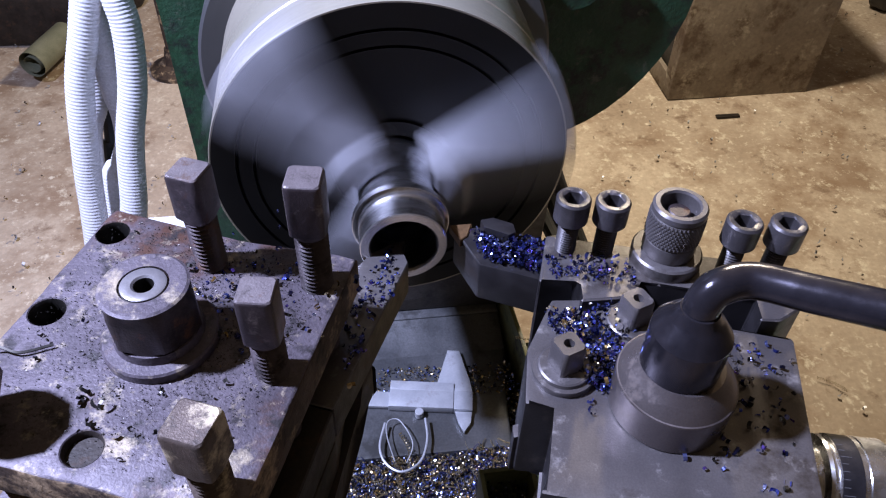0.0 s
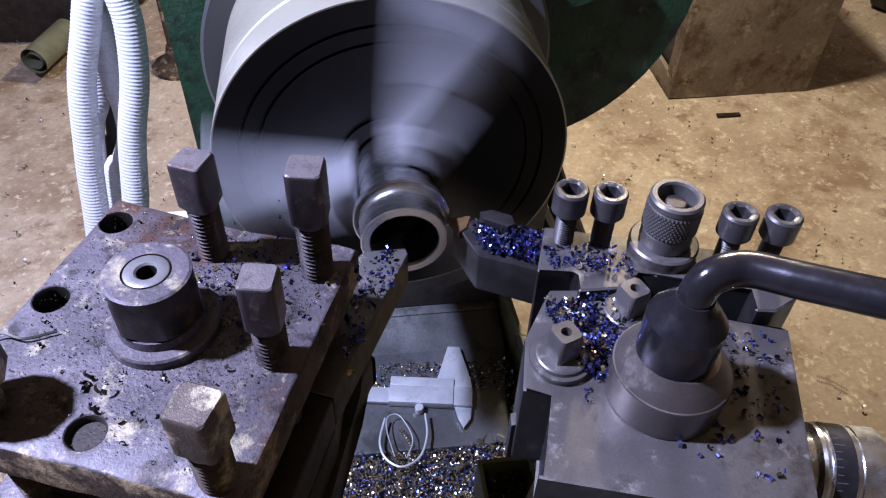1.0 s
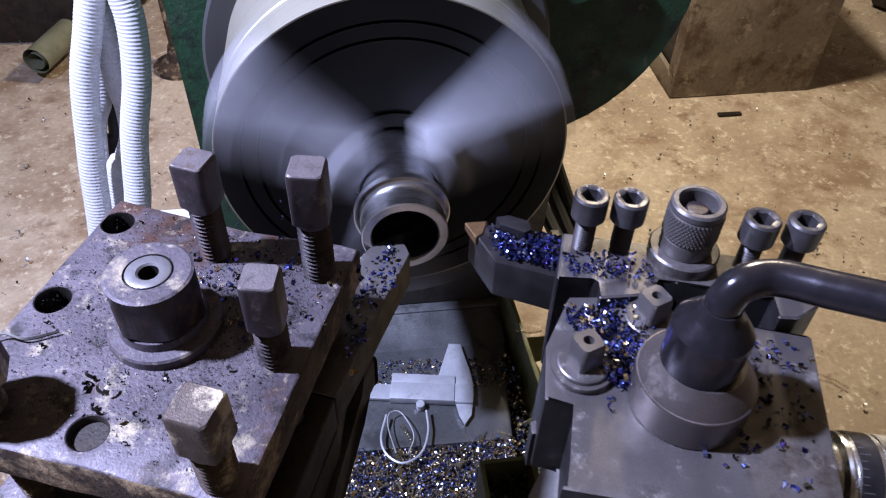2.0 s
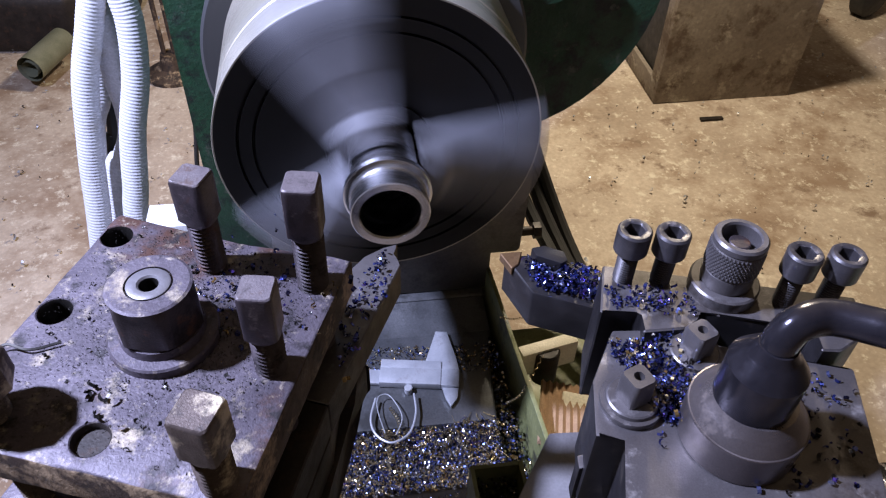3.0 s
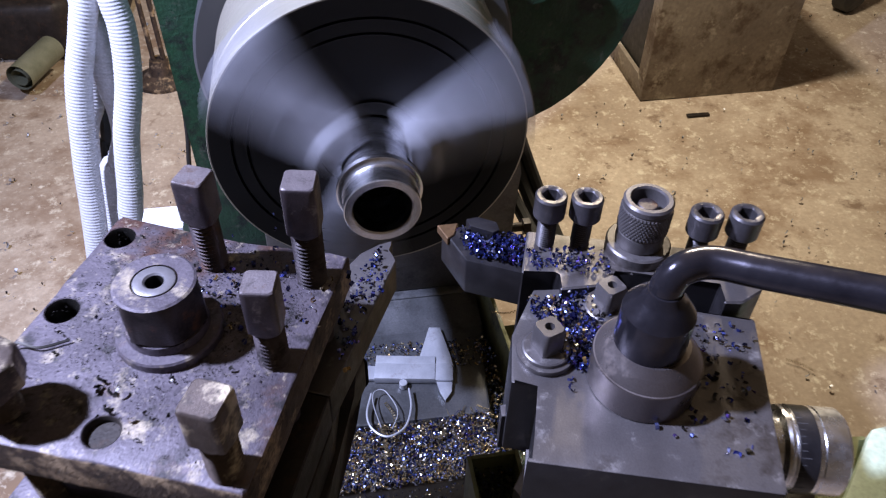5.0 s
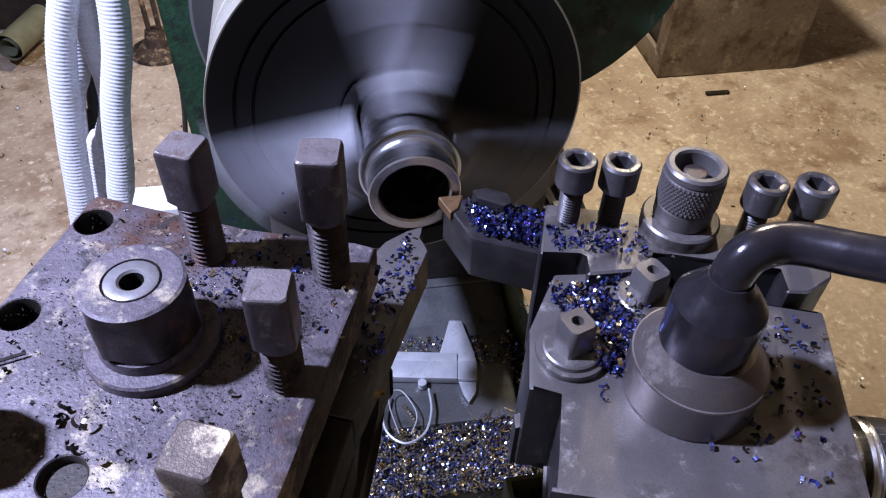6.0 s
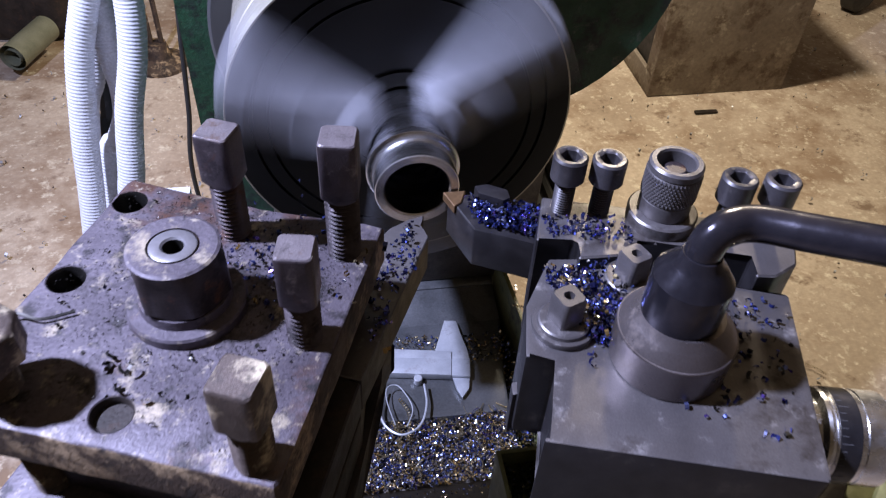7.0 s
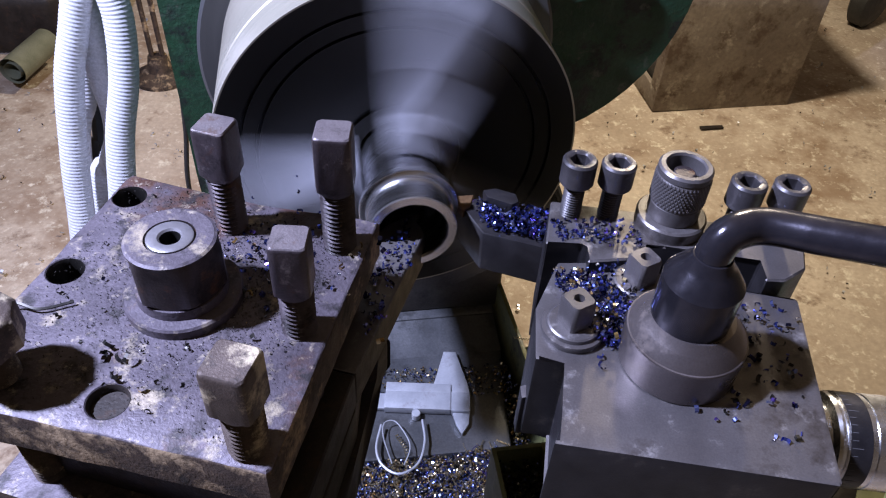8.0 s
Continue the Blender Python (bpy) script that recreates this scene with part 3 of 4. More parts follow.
def right_post():
    t = thing("quick_change_tool_post", "smooth grey steel quick-change tool post", "tool post", R0)
    bm = bmesh.new()
    prism(bm, rp([(0.0327, -0.2102), (0.0402, -0.2004), (0.0479, -0.1759), (0.0352, -0.1741), (0.0414, -0.1491), (0.0575, -0.1239), (0.0732, -0.1254), (0.1157, -0.1456), (0.1508, -0.1551), (0.1513, -0.1570), (0.1248, -0.2368), (0.1232, -0.2378)]), -0.026, 0.0237, 0.0016)
    # Upright faces near-black: the shade on them is put into the colour.
    sided(part("body", bm, M_HARD, t), M_BLACKSTEEL)
    bm = bmesh.new()
    prism(bm, rp([(0.0333, -0.2104), (0.0590, -0.1584), (0.1510, -0.1575), (0.1246, -0.2366), (0.1231, -0.2375)]), -0.0695, -0.0261, 0.001)
    # The lower front has its shade in the colour too.
    part("lower_body", bm, M_BLACKSTEEL, t)
    c = (0.0885 - R0[0], -0.1800 - R0[1])
    bm = bmesh.new()
    loft(bm, [(0.0237, 0.0214), (0.0244, 0.0218), (0.0396, 0.0219), (0.0402, 0.0217), (0.0404, 0.0212), (0.0452, 0.0180), (0.0454, 0.0178), (0.0490, 0.0150)], 56, Matrix.Translation((*c, 0)))
    part("clamp_boss", bm, M_BOSS, t, "turned grey clamping boss", 15)
    for x, y, z in ((0.0531, -0.1615, 0.0237), (0.0862, -0.1424, 0.0237)):
        m = Matrix.Translation((x - R0[0], y - R0[1], z))
        bm = bmesh.new()
        sq = polygon_r(4, 0.0105, radians(20), 0.9)
        loft(bm, [(0, 0.0122), (0.002, 0.0125), (0.0028, 0.0122), (0.0030, 0.0105), (0.0045, 0.0102), (0.0050, 0.0095), (0.005, sq), (0.0165, sq), (0.0178, polygon_r(4, 0.0095, radians(20), 0.86)), (0.0178, 0.0021), (0.014, 0.0019)], 48, m)
        part("piston_nut", bm, M_HARD, t, "square-headed nut on a round collar")
    bm = bmesh.new()
    m = Matrix.Translation((0.1393 - R0[0], -0.2024 - R0[1], -0.0030)) @ pose(0, 0, 0, 0, 90, -14) @ Matrix.Diagonal((0.87, 0.87, 0.82, 1))
    loft(bm, [(-0.004, 0.0165), (0.006, 0.0165), (0.007, 0.0205), (0.0085, 0.021), (0.0095, 0.0195), (0.011, 0.0195), (0.0115, 0.0208), (0.024, 0.0208), (0.0245, 0.0212), (0.036, 0.0212), (0.0375, 0.020), (0.0375, 0.006), (0.036, 0.006)], 56, m)
    dial = part("dial_collar", bm, M_BRIGHT, t, "bright dial collar with a dark band")
    bm = bmesh.new()
    loft(bm, [(0.0118, 0.0208), (0.0118, 0.02105), (0.0215, 0.02105), (0.0215, 0.0208)], 56, m, (False, False))
    part("scale_band", bm, M_BLACKSTEEL, dial, "dark blued scale band")
    for k in range(40):
        bm = bmesh.new()
        box(bm, (0.0206, -0.00014, 0.0122), (0.02112, 0.00014, 0.0150 if k % 5 else 0.0172), 0, m @ Matrix.Rotation(2 * math.pi * k / 40, 4, "Z"))
        part("graduation", bm, M_MARK, dial)
    bm = bmesh.new()
    prism(bm, rp([(0.0350, -0.1650), (0.0410, -0.1645), (0.0402, -0.1705), (0.0342, -0.1710)]), -0.030, -0.0046, 0.0006)
    # Lip sides are coloured as dark as their shade.
    sided(part("dovetail_lip", bm, M_HARD, t, "narrow lip of the dovetail"), M_BLACKSTEEL)
    bm = bmesh.new()
    prism(bm, rp([(0.0492, -0.2139), (0.0685, -0.1688), (0.1306, -0.1860), (0.1115, -0.2402)]), -0.0975, -0.0690, 0.002)
    # Added filler: covers the floor gap below the dial with a dark block.
    part("slide", bm, M_DARK, t)
    bm = bmesh.new()
    prism(bm, rp([(0.1692, -0.1927), (0.1892, -0.1903), (0.1876, -0.1989), (0.1619, -0.2277), (0.1478, -0.2256)]), -0.15, -0.045, 0.003)
    part("dark_filler", bm, M_DARK, t, "dark block added to fill the black area below the dial")
    return t


RPOST = right_post()


def cap_screw(parent, x, y, top):
    m = Matrix.Translation((x - R0[0], y - R0[1], 0))
    hexa = polygon_r(6, 0.0076, radians(10))
    bm = bmesh.new()
    loft(bm, [(top - 0.0125, 0.0046), (top - 0.0125, 0.0066), (top - 0.0115, 0.0074), (top - 0.001, 0.0074), (top, 0.0066), (top, 0.0049), (top - 0.0006, hexa), (top - 0.0075, hexa)], 48, m)
    thread(bm, 0.0046, 0.0, top - 0.0122, 0.0013, m, 20, 0.0006)
    return part("cap_screw", bm, M_SCREW, parent)


def holder():
    t = thing("tool_holder", "dark steel quick-change tool holder with socket screws", "tool holder", R0)
    bm = bmesh.new()
    prism(bm, rp([(0.0621, -0.0915), (0.1674, -0.1238), (0.1665, -0.1279), (0.1578, -0.1459), (0.1454, -0.1516), (0.1374, -0.1502), (0.1417, -0.1384), (0.1026, -0.1270), (0.0951, -0.1232), (0.0932, -0.1287), (0.0862, -0.1322), (0.0673, -0.1319), (0.0706, -0.1229), (0.0681, -0.1201), (0.0526, -0.1190)]), -0.030, 0.0307, 0.0008, 1)
    # Holder sides: shade painted on as a black material.
    sided(part("body", bm, M_HARD, t), M_BLACKSTEEL)
    for x, y, top in ((0.0683, -0.1006, 0.0601), (0.0848, -0.1031, 0.0592), (0.1337, -0.1225, 0.0606), (0.1518, -0.1251, 0.0600)):
        cap_screw(t, x, y, top)
    m = Matrix.Translation((0.1100 - R0[0], -0.1120 - R0[1], 0))
    bm = bmesh.new()
    loft(bm, [(0.0307, 0.0150), (0.0362, 0.0152), (0.0370, 0.0144), (0.0370, 0.0085)], 40, m)
    part("flange", bm, M_HARD, t)
    bm = bmesh.new()
    loft(bm, [(0.0370, 0.0108), (0.0382, 0.0112), (0.0446, 0.0112), (0.0449, 0.0110), (0.0453, 0.0114), (0.0579, 0.0114), (0.0585, 0.0110), (0.0591, 0.0114), (0.0615, 0.0114), (0.0625, 0.0105), (0.0625, 0.0086), (0.0615, 0.0080), (0.0527, 0.0078)], 48, m)
    # diamond knurl: crossed rows of small pyramids
    rows_, cols_ = 9, 44
    for i in range(rows_):
        for j in range(cols_):
            a = 2 * math.pi * (j + 0.5 * (i % 2)) / cols_
            z = 0.0466 + i * 0.00132
            q = [(a - 0.07, z), (a, z - 0.00132), (a + 0.07, z), (a, z + 0.00132)]
            vs = [bm.verts.new(m @ Vector((0.0114 * math.cos(b), 0.0114 * math.sin(b), c))) for b, c in q]
            tip = bm.verts.new(m @ Vector((0.0119 * math.cos(a), 0.0119 * math.sin(a), z)))
            for k in range(4):
                bm.faces.new((vs[k], vs[(k + 1) % 4], tip))
    knob = part("knurled_nut", bm, M_HARD, t, "knurled height-setting nut with a hollow top", 25)
    bm = bmesh.new()
    loft(bm, [(0.0511, 0.0045), (0.0587, 0.0045), (0.0591, 0.004)], 20, m)
    part("stud", bm, M_BOLT, knob)
    return t


HOLDER = holder()


def turning_tool():
    t = thing("turning_tool", "black turning tool with a golden carbide tip", "lathe tool", R0)
    bm = bmesh.new()
    prism(bm, rp([(0.0266, -0.0534), (0.0350, -0.0803), (0.0637, -0.0943), (0.1199, -0.1183), (0.1286, -0.0975), (0.0723, -0.0713), (0.0491, -0.0533)]), -0.0205, 0.0032, 0.0008, 1)
    part("shank", bm, M_BLACKSTEEL, t)
    bm = bmesh.new()
    prism(bm, rp([(0.0244, -0.0517), (0.0283, -0.0633), (0.0323, -0.0606), (0.0361, -0.0516)]), -0.0010, 0.0042, 0.0004, 1)
    part("carbide_insert", bm, M_CARBIDE, t, "golden brown carbide insert")
    bm = bmesh.new()
    prism(bm, rp([(0.0392, -0.0558), (0.0403, -0.0617), (0.0514, -0.0687), (0.0554, -0.0669), (0.0553, -0.0605), (0.0462, -0.0550)]), 0.0023, 0.0105, 0.0012)
    part("insert_clamp", bm, M_BLACKSTEEL, t)
    return t


TURN = turning_tool()


def wrench():
    t = thing("bent_socket_wrench", "polished black bent socket wrench on the tool post boss", "wrench", R0)
    c = Vector((0.0872 - R0[0], -0.1800 - R0[1], 0))
    bm = bmesh.new()
    loft(bm, [(0.0462, 0.0126), (0.0462, 0.0136), (0.0468, 0.0139), (0.0660, 0.0139), (0.0666, 0.0138), (0.0671, 0.0134), (0.0715, 0.0104), (0.0728, 0.0092), (0.0745, 0.0078), (0.0775, 0.0066), (0.0778, 0.0050)], 56, Matrix.Translation(c))
    part("socket", bm, M_WRENCH, t, smooth=22)
    bm = bmesh.new()
    line = spline([c + Vector(p) for p in ((0, 0, 0.066), (0.0000, 0.0001, 0.0745), (0.0008, 0.0006, 0.0810), (0.0050, 0.0016, 0.0858), (0.0158, 0.0012, 0.0877), (0.0295, -0.0104, 0.0921), (0.0547, -0.0318, 0.1002), (0.1183, -0.0858, 0.1206))], 8)
    tube(bm, line, 0.0062, 24)
    handle = part("handle", bm, M_WRENCH, t)
    font = bpy.data.curves.new("size_mark", "FONT")
    font.body, font.size, font.extrude = "1/2", 0.0052, 0.00005
    tmp = bpy.data.objects.new("size_mark", font)
    me = bpy.data.meshes.new_from_object(tmp)
    bpy.data.objects.remove(tmp)
    me.materials.append(M_MARK)
    mark = new("size_mark", me)
    mark.parent = handle
    along = Vector((0.740, -0.629, 0.237))
    out = (Vector((-0.35, -0.75, 0.85)) - along * Vector((-0.35, -0.75, 0.85)).dot(along)).normalized()
    up = out.cross(along)
    at = c + Vector((0.0319, -0.0110, 0.0923)) + out * 0.00625 - up * 0.002
    mark.matrix_local = Matrix(((along.x, up.x, out.x, at.x), (along.y, up.y, out.y, at.y), (along.z, up.z, out.z, at.z), (0, 0, 0, 1)))
    tagged(mark, "pale stamped size mark")
    return t


WRENCH = wrench()


# ---- chips ----
def chip_mesh(bm, p, size, rng, flat=0.5):
    """One curled chip: a narrow strip bent round an arc."""
    turn = Euler((rng.uniform(-flat, flat) * 3, rng.uniform(-flat, flat) * 3, rng.uniform(0, 6.3))).to_matrix()
    n, span, w, r = 4, rng.uniform(1.5, 4.6), size * rng.uniform(0.25, 0.5), size * rng.uniform(0.25, 0.5)
    prev = None
    for k in range(n + 1):
        a = span * k / n
        q = Vector((r * math.sin(a), 0, r * (1 - math.cos(a))))
        pair = [bm.verts.new(p + turn @ (q + Vector((a * size * 0.05, s * w / 2, 0)))) for s in (-1, 1)]
        if prev:
            bm.faces.new((prev[0], prev[1], pair[1], pair[0]))
        prev = pair


def scatter(name, label, count, spot, size, mat, seed, origin=(0, 0, 0), flat=0.5):
    rng = random.Random(seed)
    bm = bmesh.new()
    o = Vector(origin)
    for _ in range(count):
        chip_mesh(bm, spot(rng) - o, size * rng.uniform(0.6, 1.4), rng, flat)
    ob = solid(name, bm, mat, label, "metal chips", "stuff", smooth=0)
    ob.location = origin
    return ob


def in_quad(a, b, c, d, z, lift=0.0):
    def spot(rng):
        u, v = rng.random(), rng.random()
        p = Vector(a).lerp(Vector(b), u).lerp(Vector(d).lerp(Vector(c), u), v)
        return Vector((p[0], p[1], z + lift * rng.random()))
    return spot


def heap(rng):
    x, y = rng.uniform(-0.06, 0.0898), rng.uniform(-0.0710, -0.0146)
    return Vector((x, y, -0.2866 + 0.010 * (0.5 + 0.5 * noise.noise(Vector((x * 40, y * 40, 0)))) + 0.003 * rng.random()))


def round_spot(cx, cy, sx, sy, z, lift=0.0):
    return lambda rng: Vector((rng.gauss(cx, sx), rng.gauss(cy, sy), z + lift * rng.random()))


scatter("chip_heap", "heap of straw and blue steel chips on the ledge", 8500, heap, 0.0031, M_CHIPM, 1)
scatter("bed_chips", "straw and blue chips strewn on the bed", 620, in_quad((-0.0384, 0.0403), (0.0994, 0.0338), (0.1009, 0.0655), (-0.0089, 0.0716), -0.2750, 0.001), 0.0028, M_CHIPM, 2)
scatter("tray_chips", "dark chips lying in the tray", 700, in_quad((0.0926, -0.0985), (0.1105, -0.0987), (0.1059, 0.0738), (0.0979, 0.0739), -0.3061, 0.03), 0.004, M_CHIPM, 3)


def plate_spot(rng):
    """A place on the clamp plate, more likely near the bolts."""
    q = in_quad((-0.1255, -0.0688), (-0.0312, -0.1056), (-0.0715, -0.2085), (-0.1638, -0.1709), 0.0387)
    while True:
        p = q(rng)
        if rng.random() < math.exp(-((p.x + 0.081) ** 2 + (p.y + 0.130) ** 2) / 0.0016) + 0.12:
            return p


def curl():
    bm = bmesh.new()
    line = spline([Vector(p) - Vector(L0) for p in ((-0.1593, -0.1411, 0.0404), (-0.1543, -0.1397, 0.0413), (-0.1463, -0.1423, 0.0401), (-0.1354, -0.1397, 0.0399))], 8)
    prev = None
    for k, p in enumerate(line):
        pair = [bm.verts.new(p + Vector((0, s * 0.0004, 0.0002 * s + w))) for s in (-1, 1) for w in (0, 0.0005)]
        if prev:
            for a, b in ((0, 1), (1, 3), (3, 2), (2, 0)):
                bm.faces.new((prev[a], prev[b], pair[b], pair[a]))
        prev = pair
    ob = solid("swarf_curl", bm, M_CHIPD, "short dark swarf curl on the clamp plate", "swarf")
    ob.location = L0
    return ob


scatter("ledge_chips", "chips clinging to the front of the ledge", 420, lambda rng: Vector((rng.uniform(-0.06, 0.0898), -0.0705, -0.292 - 0.11 * rng.random() ** 1.6)), 0.0026, M_CHIPM, 19)
LCHIP = [
    scatter("tool_chips", "curled blue chips on the boring tool", 120, in_quad((-0.0060, -0.0620), (-0.0040, -0.0820), (-0.0330, -0.1420), (-0.0330, -0.1050), 0.0010, 0.002), 0.0029, M_CHIPB, 4, L0),
    scatter("plate_chips", "blue chips scattered on the clamp plate", 130, round_spot(-0.0669, -0.1176, 0.021, 0.0126, 0.0394), 0.0029, M_CHIPB, 5, L0),
    curl(),
    scatter("plate_dust", "fine dark swarf dust on the clamp plate", 5200, plate_spot, 0.00065, M_CHIPD, 16, L0),
    scatter("plate_lumps", "curled dark oily chips strewn on the clamp plate", 18, in_quad((-0.1100, -0.1000), (-0.0400, -0.1110), (-0.0700, -0.1950), (-0.1250, -0.1780), 0.0394), 0.0036, M_CHIPD, 41, L0),
    scatter("plate_glints", "straw and blue chips between the bolts", 46, round_spot(-0.0700, -0.1240, 0.024, 0.022, 0.0394), 0.0026, M_CHIPM, 42, L0),
    scatter("plate_swarf", "dark crumbs scattered over the clamp plate", 60, in_quad((-0.1255, -0.0688), (-0.0371, -0.1063), (-0.0755, -0.2056), (-0.1609, -0.1681), 0.0390), 0.0022, M_CHIPD, 6, L0),
]
RCHIP = [
    scatter("shank_chips", "curled blue chips heaped on the turning tool", 520, in_quad((0.0352, -0.0589), (0.0375, -0.0780), (0.0657, -0.0911), (0.0713, -0.0712), 0.0037, 0.004), 0.0029, M_CHIPB, 7, R0),
    scatter("holder_chips", "blue chips scattered on the tool holder", 150, in_quad((0.0584, -0.1044), (0.0586, -0.1172), (0.0907, -0.1276), (0.1004, -0.1105), 0.0314), 0.0026, M_CHIPB, 8, R0),
    scatter("groove_chips", "curled blue and straw chips between holder and post", 620, in_quad((0.0526, -0.1328), (0.0582, -0.1692), (0.0703, -0.1766), (0.0866, -0.1333), 0.0243, 0.004), 0.0029, M_CHIPB, 9, R0),
    scatter("groove_glints", "pale and straw chips among the blue ones in the groove", 170, in_quad((0.0526, -0.1300), (0.0590, -0.1700), (0.0740, -0.1790), (0.0900, -0.1333), 0.0262, 0.005), 0.0026, M_CHIPM, 43, R0),
    scatter("post_crumbs", "dark oily chips on the tool post", 46, in_quad((0.0750, -0.1900), (0.1190, -0.2240), (0.1460, -0.1640), (0.1178, -0.1540), 0.0247), 0.0036, M_CHIPD, 44, R0),
    scatter("post_chips", "few blue chips on the tool post", 120, in_quad((0.0483, -0.1781), (0.1190, -0.2290), (0.1479, -0.1614), (0.1178, -0.1519), 0.0243), 0.0032, M_CHIPB, 10, R0),
]


# ---- conduit hoses, cables and things on the floor ----
def hose(points, r, label):
    rough = spline(points, 40)
    # even steps along the hose, so that the ribs keep one pitch
    line, left = [rough[0]], 0.0
    step = 0.0016
    for p, q in zip(rough, rough[1:]):
        d = (q - p).length
        while left + step <= d:
            left += step
            line.append(p.lerp(q, left / d))
        left -= d
    bm = bmesh.new()
    tube(bm, line, lambda k: r * (1.0 if k % 2 else 0.968), 18)
    return solid("conduit_hose", bm, M_HOSE, label, "hose", group="white conduit hoses", smooth=20)


W = "white corrugated conduit hose hanging beside the machine"
hose([(-0.1737, 0.2834, 0.1855), (-0.2101, 0.2548, 0.0130), (-0.2226, 0.2471, -0.0334), (-0.2375, 0.2396, -0.0788), (-0.2479, 0.2304, -0.1345), (-0.2560, 0.2211, -0.1902), (-0.2748, 0.1862, -0.3710), (-0.2715, 0.1092, FLOOR + 0.012)], 0.0115, W)
hose([(-0.2439, 0.3053, 0.1855), (-0.2248, 0.2744, 0.0046), (-0.2192, 0.2662, -0.0436), (-0.2178, 0.2580, -0.0918), (-0.2156, 0.2550, -0.1206), (-0.2196, 0.2547, -0.1493), (-0.2321, 0.2547, -0.1772), (-0.2436, 0.2528, -0.2004), (-0.2594, 0.2223, -0.3710), (-0.2573, 0.1544, FLOOR + 0.012)], 0.0115, W)
hose([(-0.1936, 0.2774, 0.1855), (-0.1921, 0.2485, 0.0148), (-0.1889, 0.2406, -0.0315), (-0.1946, 0.2328, -0.0779), (-0.2077, 0.2247, -0.1271), (-0.2172, 0.2156, -0.1818), (-0.2241, 0.2086, -0.2236), (-0.2348, 0.1811, -0.3710), (-0.2365, 0.0996, FLOOR + 0.012)], 0.0118, W)
hose([(-0.1694, 0.3288, 0.1855), (-0.2160, 0.2974, -0.0037), (-0.2399, 0.2836, -0.0872), (-0.2457, 0.2778, -0.1224), (-0.2613, 0.2697, -0.1716), (-0.2836, 0.2363, -0.3710), (-0.2925, 0.1730, FLOOR + 0.012)], 0.0115, W)


def cable(points, r, label, mat=M_BLACK):
    bm = bmesh.new()
    tube(bm, spline(points, 12), r, 10)
    return solid("cable", bm, mat, label, "cable")


cable([(-0.2247, 0.3541, 0.1855), (-0.2415, 0.3126, -0.0612), (-0.2424, 0.3003, -0.1336), (-0.2460, 0.2936, -0.1735), (-0.2534, 0.2821, -0.2319), (-0.2730, 0.2000, FLOOR + 0.01)], 0.0075, "thin black cable among the hoses")
cable([(-0.1903, 0.5000, -0.0631), (-0.2030, 0.5000, -0.1968), (-0.2123, 0.5000, -0.3015), (-0.2251, 0.5000, -0.4327), (-0.2051, 0.52, FLOOR + 0.005)], 0.0032, "thin black cable behind the headstock")
for k, dx in enumerate((0.0, 0.018, 0.034)):
    cable([(0.1204 + dx, 0.3970, -0.1113), (0.1768 + dx, 0.3135, -0.2783), (0.2117 + dx, 0.2128, -0.3339 - 0.01 * k), (0.2476 + dx, 0.0790, -0.3710), (0.2888 + dx, -0.0731, -0.4081)], 0.008, "thick black cable hanging behind the tray")


def steel_box():
    t = thing("sheet_steel_box", "rusty grey sheet steel box standing on the floor", "box")
    x0, x1, y0, y1, z0, z1 = 0.7354, 1.0846, 1.1136, 1.3724, FLOOR, FLOOR + 0.45
    for name, lo, hi in (("front", (x0, y0, z0), (x1, y0 + 0.012, z1)), ("back", (x0, y1 - 0.012, z0), (x1, y1, z1)), ("side", (x1 - 0.012, y0 + 0.012, z0), (x1, y1 - 0.012, z1)), ("top", (x0, y0 + 0.012, z1 - 0.02), (x1 - 0.012, y1 - 0.012, z1 - 0.004)), ("frame", (x0, y0 + 0.012, z0 + 0.05), (x0 + 0.012, y0 + 0.045, z1 - 0.02)), ("rail", (x0, y1 - 0.045, z0 + 0.05), (x0 + 0.012, y1 - 0.012, z1 - 0.02)), ("sill", (x0, y0 + 0.012, z0), (x0 + 0.012, y1 - 0.012, z0 + 0.05))):
        bm = bmesh.new()
        box(bm, lo, hi, 0.002)
        part(name + "_panel", bm, M_BOX, t)
    # Added black block: stands in for the shade inside the open box.
    bm = bmesh.new()
    box(bm, (x0 + 0.014, y0 + 0.014, z0 + 0.002), (x1 - 0.014, y1 - 0.014, z1 - 0.022), 0.001)
    part("inner_shade", bm, M_BLACK, t, "black block standing for the shade inside the open box")
    return t


steel_box()
bm = bmesh.new()
PIPE = [Vector((-0.7275, 1.3032, FLOOR + 0.060)), Vector((-0.7065, 1.3683, FLOOR + 0.061)), Vector((-0.6817, 1.4405, FLOOR + 0.0625))]
tube(bm, PIPE, 0.031, 24, False)
tube(bm, PIPE, 0.020, 24, False)
solid("steel_pipe", bm, M_PIPE, "dull green steel pipe lying on the floor", "pipe")
# Scrap behind the pipe; the floor shadow around it goes into its colour.
bm = bmesh.new()
prism(bm, [(-1.6405, 1.5354), (-0.6620, 1.4853), (-0.5457, 1.7015), (-0.5555, 2.3370), (-1.6532, 2.3525)], FLOOR - 0.002, FLOOR + 0.15, 0.03, 3)
solid("scrap_casting", bm, M_DARK, "scrap casting on the floor, the shadow there in its dark colour", "scrap")
bm = bmesh.new()
loft(bm, [(0, 0.065), (0.010, 0.065), (0.025, 0.03), (0.06, 0.022), (0.06, 0.0)], 28, Matrix.Translation((-0.4206, 1.3548, FLOOR)))
for dx in (-0.012, 0.012):
    tube(bm, [Vector((-0.4206 + dx, 1.3548, FLOOR + 0.03)), Vector((-0.4206 + dx, 1.3548, FLOOR + 0.24))], 0.006, 8)
